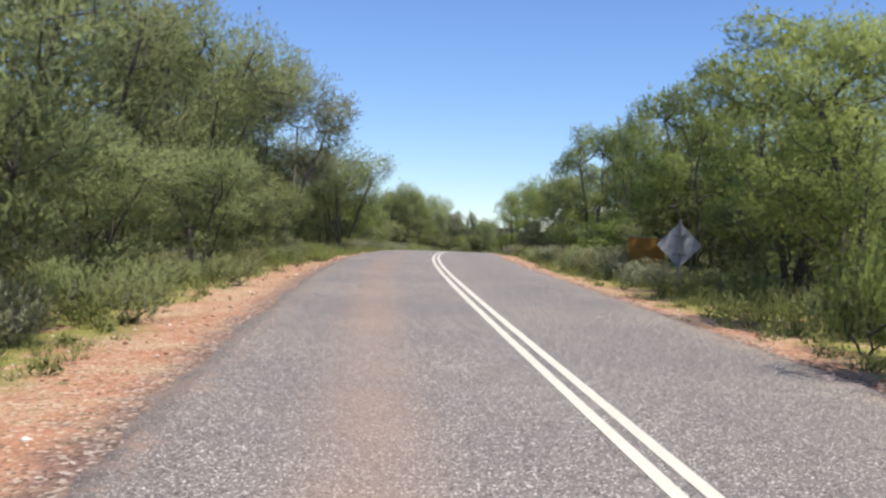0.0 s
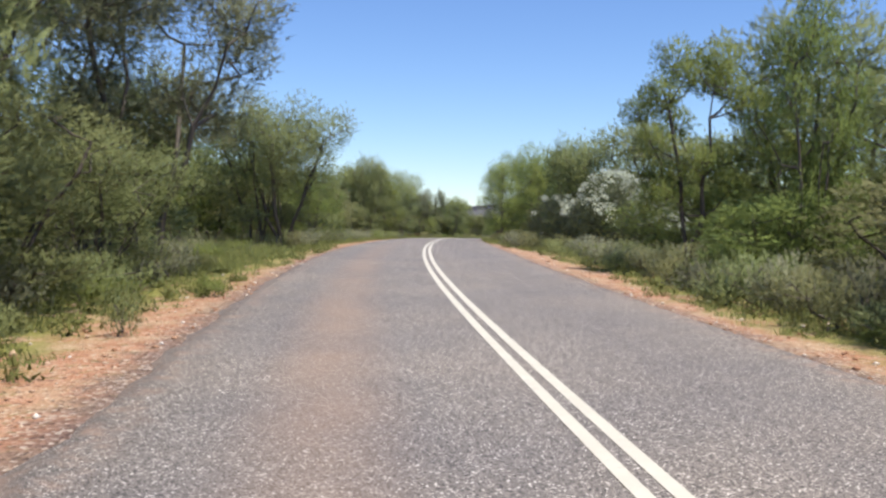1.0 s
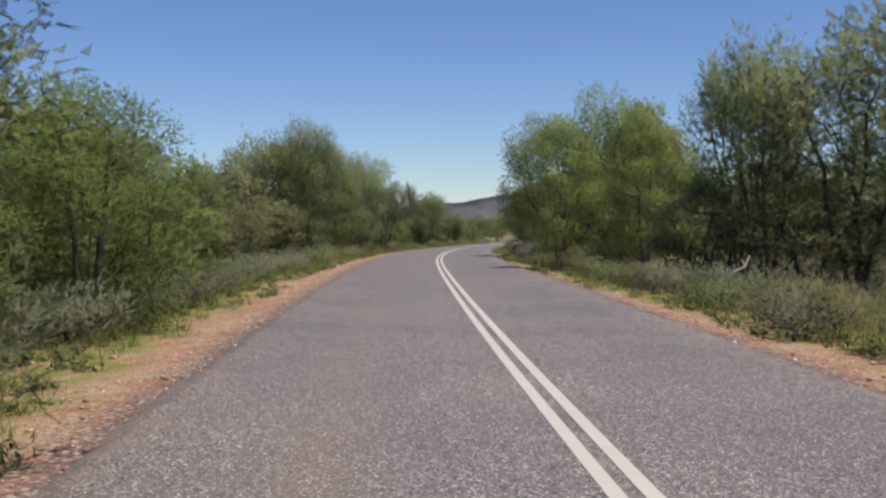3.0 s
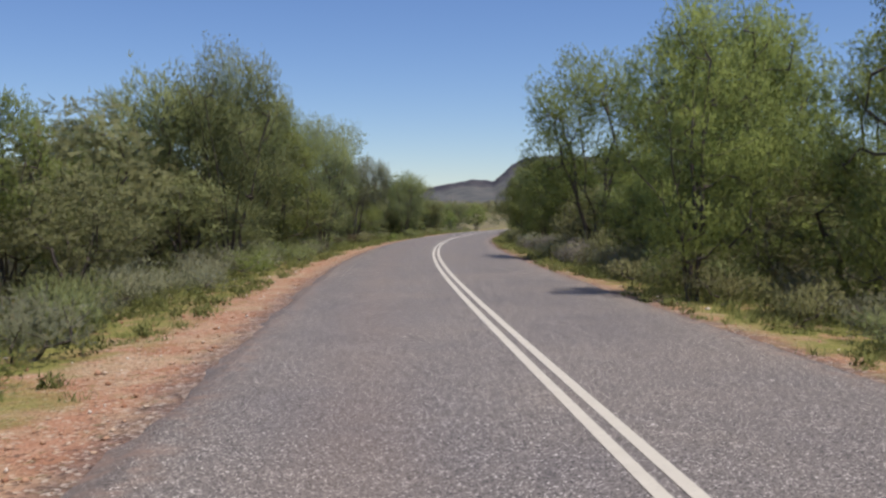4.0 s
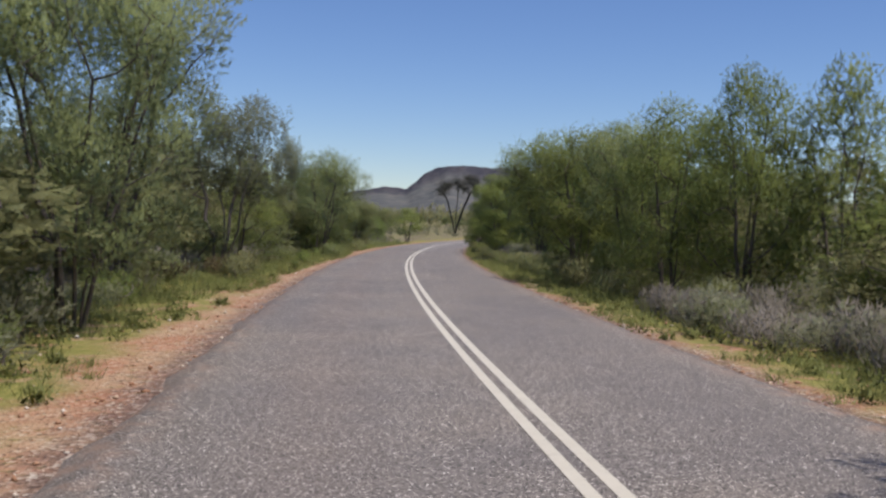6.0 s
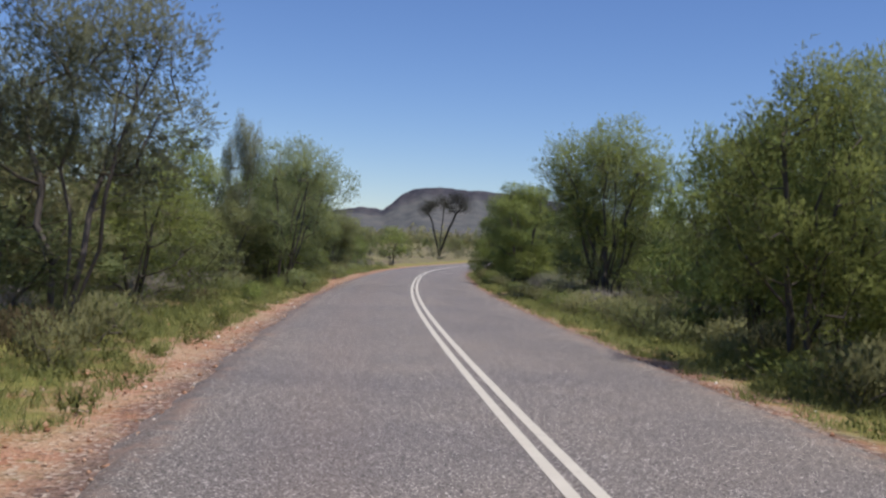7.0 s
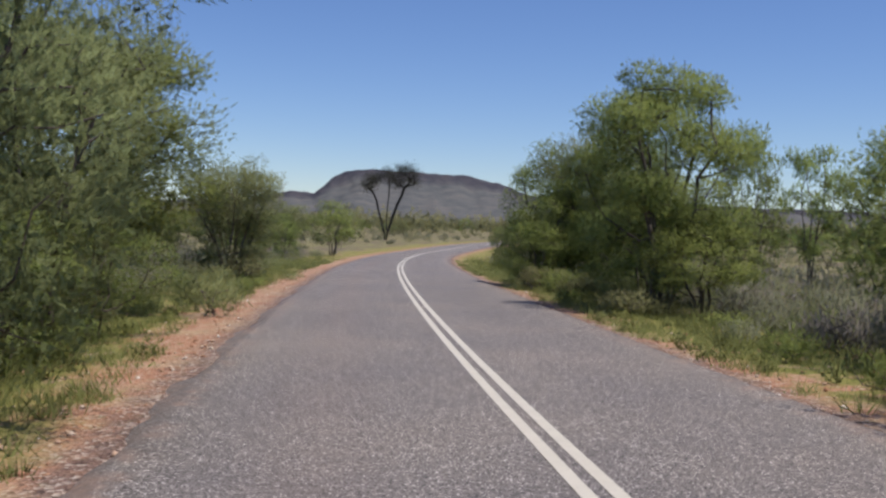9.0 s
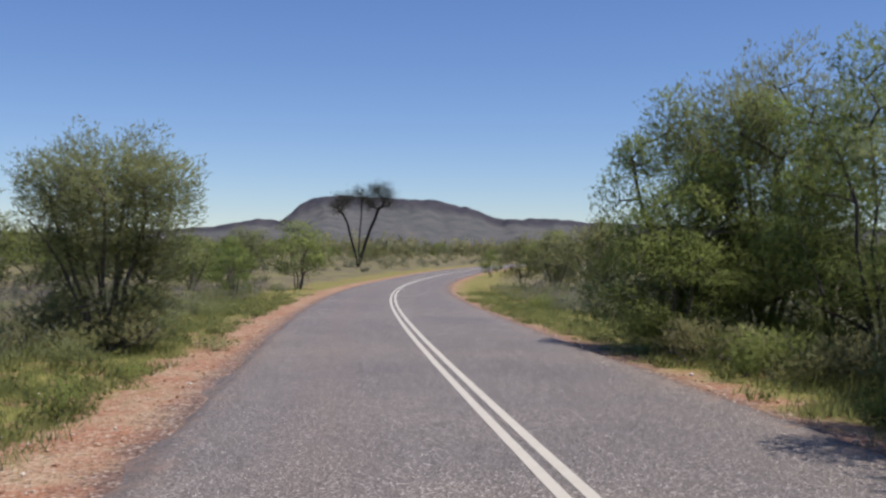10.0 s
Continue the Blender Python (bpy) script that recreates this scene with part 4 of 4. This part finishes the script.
tagged(undergrowth("undergrowth", 61, 1100, 3.6, 16.0, M_DARK, -6, 190, 0.9), "tangled dark green scrub under the trees", "undergrowth", kind="stuff")
tagged(undergrowth("undergrowth", 62, 1100, 3.0, 15.0, M_SAGE, -6, 235, 0.75), "tangled grey-green scrub under the trees", "undergrowth", kind="stuff")
tagged(undergrowth("undergrowth", 63, 600, 2.6, 12.0, M_MULGA, -6, 235, 0.7), "olive scrub and seedlings between the shrubs", "undergrowth", kind="stuff")

tagged(undergrowth("undergrowth", 66, 240, 2.0, 5.0, M_MULGA, 0, 58, 0.6, 1), "olive scrub along the verge", "undergrowth", kind="stuff")
tagged(undergrowth("weeds", 64, 1250, 0.55, 3.2, M_GRASS, -4, 215, 0.25), "low green weeds in tufts on the red shoulder", "weeds", kind="stuff")
tagged(undergrowth("dry_scrub", 65, 600, 5.0, 24.0, M_STRAW, 100, 245, 0.6), "mauve-grey dry herbs on the open ground", "undergrowth", kind="stuff")

# the great white-flowering bush


def blossom_bush(x, y, top, width):
    r = np.random.default_rng(77)
    z = float(land(np.array([x]), np.array([y]))[0][0])
    H, R = top - z, width / 2
    # lobes of uneven height, skirted to the ground
    lobes = [(-0.68, 0.10, 0.34, 0.33, 0.34), (-0.08, 0.0, 0.62, 0.36, 0.37), (0.25, 0.15, 0.54, 0.36, 0.35), (0.62, -0.05, 0.34, 0.32, 0.33), (0.86, -0.25, 0.20, 0.20, 0.21),
             (-0.40, -0.20, 0.30, 0.36, 0.32), (0.12, -0.28, 0.30, 0.40, 0.32), (-0.90, -0.05, 0.20, 0.16, 0.2), (0.4, -0.3, 0.26, 0.3, 0.28)]
    blobs = [(p * R, q * R, h * H, w * R, t * H) for p, q, h, w, t in lobes]
    for p, q, h, w, t in list(blobs):
        for i in range(3):
            d = unit(r.normal(size=3))
            blobs.append((p + d[0] * w * 0.75, q + d[1] * w * 0.75, max(h + abs(d[2]) * t * 0.7, 0.25), w * 0.42, t * 0.42))
    bush = new("blossom_bush")
    bush.matrix_basis = pose(x, y, z)
    tips = in_blobs(r, blobs, 110, 0.4)
    tips[:, 2] = np.maximum(tips[:, 2], 0.3)
    stems = [(np.array([math.cos(a) * R * 0.5, math.sin(a) * R * 0.5, H * 0.55]), np.array([0.2 * math.cos(a), 0.2 * math.sin(a), -0.15])) for a in (0.2, 1.5, 2.8, 4.1, 5.3)]
    new("stem", mesh("stem", *limbs(r, tips, stems, 0.2, 0.011), M_BARK, True)).parent = bush
    at = in_blobs(r, blobs, 24000, 0.3)
    at[:, 2] = np.maximum(at[:, 2], 0.1)
    new("foliage", mesh("foliage", *blades(r, at, unit(at - [0, 0, H * 0.3]) * 0.5 + np.array([0, 0, 0.3]), 0.13, 0.04, 0.8), M_BUSH, normals=soft_normals(r, at - [0, 0, H * 0.3]))).parent = bush
    # flower heads sit in clusters on the outer, sunny skin
    heads = in_blobs(r, blobs, 4200, 0.05)
    inside = np.zeros(len(heads), bool)
    for q in np.array(blobs):
        inside |= (((heads - q[:3]) / [q[3], q[3], q[4]]) ** 2).sum(1) < 0.88
    patch = hashed(heads[:, 0] * 1.5 + heads[:, 2], heads[:, 1] * 1.5 - heads[:, 2] * 0.7, 2)
    heads = heads[(~inside) & (heads[:, 2] > H * 0.16) & (patch + 1.8 * (heads[:, 2] / H - 0.55) + 0.7 * np.minimum(heads[:, 0] / R + 0.3, 0) > 0.0)]
    size = 0.06 + 0.07 * r.random(len(heads))
    src = np.repeat(heads, 22, 0)
    at = src + np.clip(r.normal(size=src.shape), -1.6, 1.6) * np.repeat(size, 22)[:, None] * [1, 1, 0.6]
    fl = new("blossom", mesh("blossom", *blades(r, at, unit(at - [0, 0, H * 0.3]), 0.07, 0.03, 0.9), M_FLOWER))
    fl.parent = bush
    tagged(fl, "cream-white flower heads")
    return tagged(bush, "large rounded bush covered in cream-white blossom beside the road", "flowering bush")


blossom_bush(10.3, 63.3, 3.55, 8.2)


def dead_tree(x, y, top, width):
    """A lone dark tree with forked bare limbs and thin tufts of foliage."""
    r = np.random.default_rng(31)
    z = float(land(np.array([x]), np.array([y]))[0][0])
    H, R = top - z, width / 2
    blobs = [(-0.80 * R, 0, 0.76 * H, 0.34 * R, 0.08 * H), (-0.50 * R, 0.3 * R, 0.84 * H, 0.34 * R, 0.07 * H), (0.0, -0.2 * R, 0.88 * H, 0.32 * R, 0.07 * H),
             (0.62 * R, 0.1 * R, 0.93 * H, 0.34 * R, 0.07 * H), (1.0 * R, -0.1 * R, 0.90 * H, 0.32 * R, 0.09 * H), (0.45 * R, 0.4 * R, 0.80 * H, 0.3 * R, 0.07 * H),
             (1.15 * R, 0.2 * R, 0.80 * H, 0.24 * R, 0.05 * H)]
    tips = in_blobs(r, blobs, 110)
    stems = [(np.array([-0.55 * R, 0.1 * R, 0.66 * H]), np.array([0.0, 0, -0.3])), (np.array([0.12 * R, -0.1 * R, 0.74 * H]), np.array([0.06, 0, -0.3])),
             (np.array([0.75 * R, 0.1 * R, 0.72 * H]), np.array([0.0, 0.06, -0.3]))]
    tree = new("lone_tree")
    tree.matrix_basis = pose(x, y, z, 0, 0, -20)
    new("trunk", mesh("trunk", *limbs(r, tips, stems, 0.24 * H, 0.019), M_BLACK, True)).parent = tree
    src = np.repeat(tips, 75, 0)
    at = src + r.normal(size=src.shape) * [0.6, 0.6, 0.5]
    new("crown", mesh("crown", *blades(r, at, np.tile([0, 0, 0.6], (len(at), 1)), 0.24, 0.04, 0.8), M_SPARSE)).parent = tree
    return tagged(tree, "lone dark tree with a thin forked crown", "tree")


dead_tree(55.8, 318.4, 10.9, 8.0)


# ---- grass and stones ----
def grass(name, seed, n, per, near, far, hgt, mat, clump, y0=-4, y1=225, power=1.0, keep=0.0, wide=0.006):
    r = np.random.default_rng(seed)
    xx, yy, out = verge_points(r, n, y0, y1, near, far, power)
    ok = hashed(xx * 0.45, yy * 0.45, seed) + 0.5 * hashed(xx * 1.3, yy * 1.3, seed + 1) > keep
    xx, yy = xx[ok], yy[ok]
    k = len(xx)
    tall = hgt * (0.5 + 0.9 * r.random(k))
    px = np.repeat(xx, per) + r.normal(size=k * per) * clump
    py = np.repeat(yy, per) + r.normal(size=k * per) * clump
    pz, _ = land(px, py)
    at = np.stack([px, py, pz], 1)
    d = unit(np.concatenate([r.normal(size=(k * per, 2)) * 0.55, np.ones((k * per, 1))], 1))
    s = unit(np.cross(d, r.normal(size=d.shape)))
    h = np.repeat(tall, per)[:, None] * (0.6 + 0.6 * r.random((k * per, 1)))
    v = np.stack([at - s * wide, at + s * wide, at + d * h], 1).reshape(-1, 3)
    return new(name, mesh(name, v, np.arange(len(v)).reshape(-1, 3), mat, normals=soft_normals(r, d, 0.6, 0.3)))


tagged(grass("grass", 41, 7500, 30, 0.6, 3.6, 0.16, M_GRASS, 0.075, keep=-0.02, power=0.8, wide=0.0055), "short green roadside grass in patches", "grass", kind="stuff")
tagged(grass("grass", 44, 2600, 24, 0.55, 2.6, 0.2, M_GRASS, 0.10, y0=128, y1=215, keep=-0.3, wide=0.006), "bright green grass strip along the bend", "grass", kind="stuff")
tagged(grass("tall_grass", 42, 7000, 24, 1.5, 8.0, 0.5, M_GRASS, 0.16, keep=-0.28, wide=0.0065), "knee-high green grass between shrubs", "grass", kind="stuff")
tagged(grass("dry_grass", 43, 9500, 19, 3.3, 15.0, 0.54, M_STRAW, 0.22, keep=-0.25, wide=0.007), "dry mauve-grey grass under the scrub", "grass", kind="stuff")


def pebbles(seed, n):
    r = np.random.default_rng(seed)
    xx, yy, _ = verge_points(r, n, -3, 200, -0.15, 2.6, 1.6)
    zz, _ = land(xx, yy)
    sz = 0.009 + 0.032 * r.random(n) ** 2.2
    oct_ = np.array([[1, 0, 0], [0, 1, 0], [-1, 0, 0], [0, -1, 0], [0, 0, 0.7], [0, 0, -0.7]], float)
    jit = 1 + 0.35 * r.normal(size=(n, 6, 1))
    v = oct_[None] * jit * sz[:, None, None]
    a = r.random(n) * 6.28
    c, s = np.cos(a)[:, None], np.sin(a)[:, None]
    v = np.stack([v[..., 0] * c - v[..., 1] * s + xx[:, None], v[..., 0] * s + v[..., 1] * c + yy[:, None], v[..., 2] + zz[:, None] + sz[:, None] * 0.25], 2).reshape(-1, 3)
    f = np.array([[0, 1, 4], [1, 2, 4], [2, 3, 4], [3, 0, 4], [1, 0, 5], [2, 1, 5], [3, 2, 5], [0, 3, 5]])
    f = (np.arange(n)[:, None, None] * 6 + f[None]).reshape(-1, 3)
    m = Mat("pale_and_red_stones", 0.85, 0.25)
    g = m.add("ShaderNodeNewGeometry")
    col = m.ramp(g.outputs["Random Per Island"], (0.0, (0.28, 0.13, 0.07)), (0.5, (0.45, 0.27, 0.17)), (0.8, (0.55, 0.42, 0.31)), (1.0, (0.72, 0.66, 0.58)))
    return new("gravel", mesh("gravel", v, f, m.done(col)))


tagged(pebbles(51, 9500), "loose pale and red gravel along the seal's edges", "gravel", kind="stuff")


# ---- road signs ----
M_ALU = plain_material("dull_aluminium_sign_back", (0.36, 0.37, 0.39), (0.46, 0.47, 0.49), 0.55, 6.0, 0.35)
M_POST = plain_material("galvanised_post", (0.22, 0.22, 0.22), (0.34, 0.34, 0.33), 0.5, 12.0, 0.6)
M_AMBER = plain_material("faded_amber_board", (0.24, 0.115, 0.016), (0.32, 0.16, 0.03), 0.6, 9.0)


def part(name, bm, material, parent, label=""):
    me = bpy.data.meshes.new(name)
    bm.to_mesh(me)
    bm.free()
    me.materials.append(material)
    ob = new(name, me)
    ob.parent = parent
    return tagged(ob, label)


def slab(w, h, d, corner=0.03, turn=0.0, at=(0, 0, 0)):
    """A rounded plate, w by h, d thick, upright, facing along y."""
    bm = bmesh.new()
    pts = []
    for sx, sz, a0 in ((1, 1, 0), (-1, 1, 90), (-1, -1, 180), (1, -1, 270)):
        for k in range(4):
            a = radians(a0 + k * 30)
            pts.append((sx * (w / 2 - corner) + corner * math.cos(a), sz * (h / 2 - corner) + corner * math.sin(a)))
    c, s = math.cos(radians(turn)), math.sin(radians(turn))
    ring = [[bm.verts.new((at[0] + x * c - z * s, at[1] + yy, at[2] + x * s + z * c)) for x, z in pts] for yy in (-d / 2, d / 2)]
    bm.faces.new(ring[0])
    bm.faces.new(ring[1][::-1])
    for i in range(len(pts)):
        j = (i + 1) % len(pts)
        bm.faces.new((ring[0][j], ring[0][i], ring[1][i], ring[1][j]))
    bmesh.ops.recalc_face_normals(bm, faces=bm.faces)
    return bm


def tube(p, q, radius, n=10):
    bm = bmesh.new()
    p, q = Vector(p), Vector(q)
    bmesh.ops.create_cone(bm, cap_ends=True, segments=n, radius1=radius, radius2=radius, depth=(q - p).length)
    bmesh.ops.transform(bm, verts=bm.verts, matrix=Matrix.Translation((p + q) / 2) @ (q - p).to_track_quat("Z", "Y").to_matrix().to_4x4())
    return bm


def diamond_sign(x, y, low):
    z = float(land(np.array([x]), np.array([y]))[0][0])
    s = new("road_sign")
    s.matrix_basis = pose(x, y, z, 0, 0, -4)
    mid = low - z + 0.53
    part("post", tube((0, -0.045, -0.3), (0, -0.045, mid + 0.6), 0.03), M_POST, s, "galvanised steel post")
    part("plate", slab(0.75, 0.75, 0.004, 0.05, 45, (0, 0, mid)), M_ALU, s)
    for dz in (-0.22, 0.22):
        part("bracket", slab(0.34, 0.035, 0.018, 0.008, 0, (0, -0.012, mid + dz)), M_POST, s)
        part("clamp", tube((-0.045, -0.045, mid + dz), (0.045, -0.045, mid + dz), 0.038, 8), M_POST, s)
    return tagged(s, "grey aluminium back of a diamond warning sign on a post", "road sign")


def amber_board(x, y, low, w, h):
    z = float(land(np.array([x]), np.array([y]))[0][0])
    s = new("marker_board")
    s.matrix_basis = pose(x, y, z, 0, 0, -3)
    mid = low - z + h / 2
    part("panel", slab(w, h, 0.012, 0.02, -0.6, (0, 0, mid)), M_AMBER, s)
    for dx in (-w * 0.46, w * 0.44):
        part("post", slab(0.05, low - z + h + 0.25, 0.05, 0.008, 0, (dx, 0.035, (low - z + h) / 2 - 0.125)), M_POST, s, "thin dark post")
    part("rim", slab(w + 0.02, 0.02, 0.02, 0.005, -0.6, (0, 0, mid + h / 2)), M_POST, s)
    return tagged(s, "faded amber rectangular board low among roadside shrubs", "road sign")


diamond_sign(6.07, 23.65, 0.10)
amber_board(6.4, 28.6, 0.10, 1.03, 0.76)


def fallen_branch(x, y, length, turn, tilt, seed):
    """A bleached, slightly bent branch with side stubs, lying on the ground."""
    r = np.random.default_rng(seed)
    b = new("fallen_branch")
    z = float(land(np.array([x]), np.array([y]))[0][0])
    b.matrix_basis = pose(x, y, z + 0.03 + 0.5 * length * math.sin(radians(tilt)), 0, -tilt, turn)
    n = 6
    line = [Vector(((i / n - 0.5) * length, 0.09 * length * math.sin(i * 0.9) * r.random(), 0.02 + 0.03 * r.random() + 0.10 * (i == n))) for i in range(n + 1)]
    bm = bmesh.new()
    rings = []
    for i, p in enumerate(line):
        rad = 0.045 * (1.1 - 0.75 * i / n)
        rings.append([bm.verts.new(p + Vector((0, rad * math.cos(a * math.pi / 4), rad * math.sin(a * math.pi / 4)))) for a in range(8)])
    for u, v in zip(rings, rings[1:]):
        for a in range(8):
            bm.faces.new((u[a], u[(a + 1) % 8], v[(a + 1) % 8], v[a]))
    bm.faces.new(rings[0][::-1])
    bm.faces.new(rings[-1])
    bmesh.ops.recalc_face_normals(bm, faces=bm.faces)
    part("limb", bm, M_BLEACHED, b)
    for i in (2, 3, 5):
        p = line[i]
        part("stub", tube(p, p + Vector((0.12, 0.16 * (1 if i % 2 else -1), 0.06 + 0.1 * r.random())), 0.013, 6), M_BLEACHED, b)
    return tagged(b, "pale bleached fallen branch lying in the verge grass", "branch")


M_BLEACHED = bark_material("bleached_dead_wood", (0.32, 0.29, 0.25), (0.52, 0.48, 0.42))
fallen_branch(7.9, 73.4, 1.5, 20, 30, 5)
fallen_branch(18.9, 160.6, 1.1, -24, 0, 6)
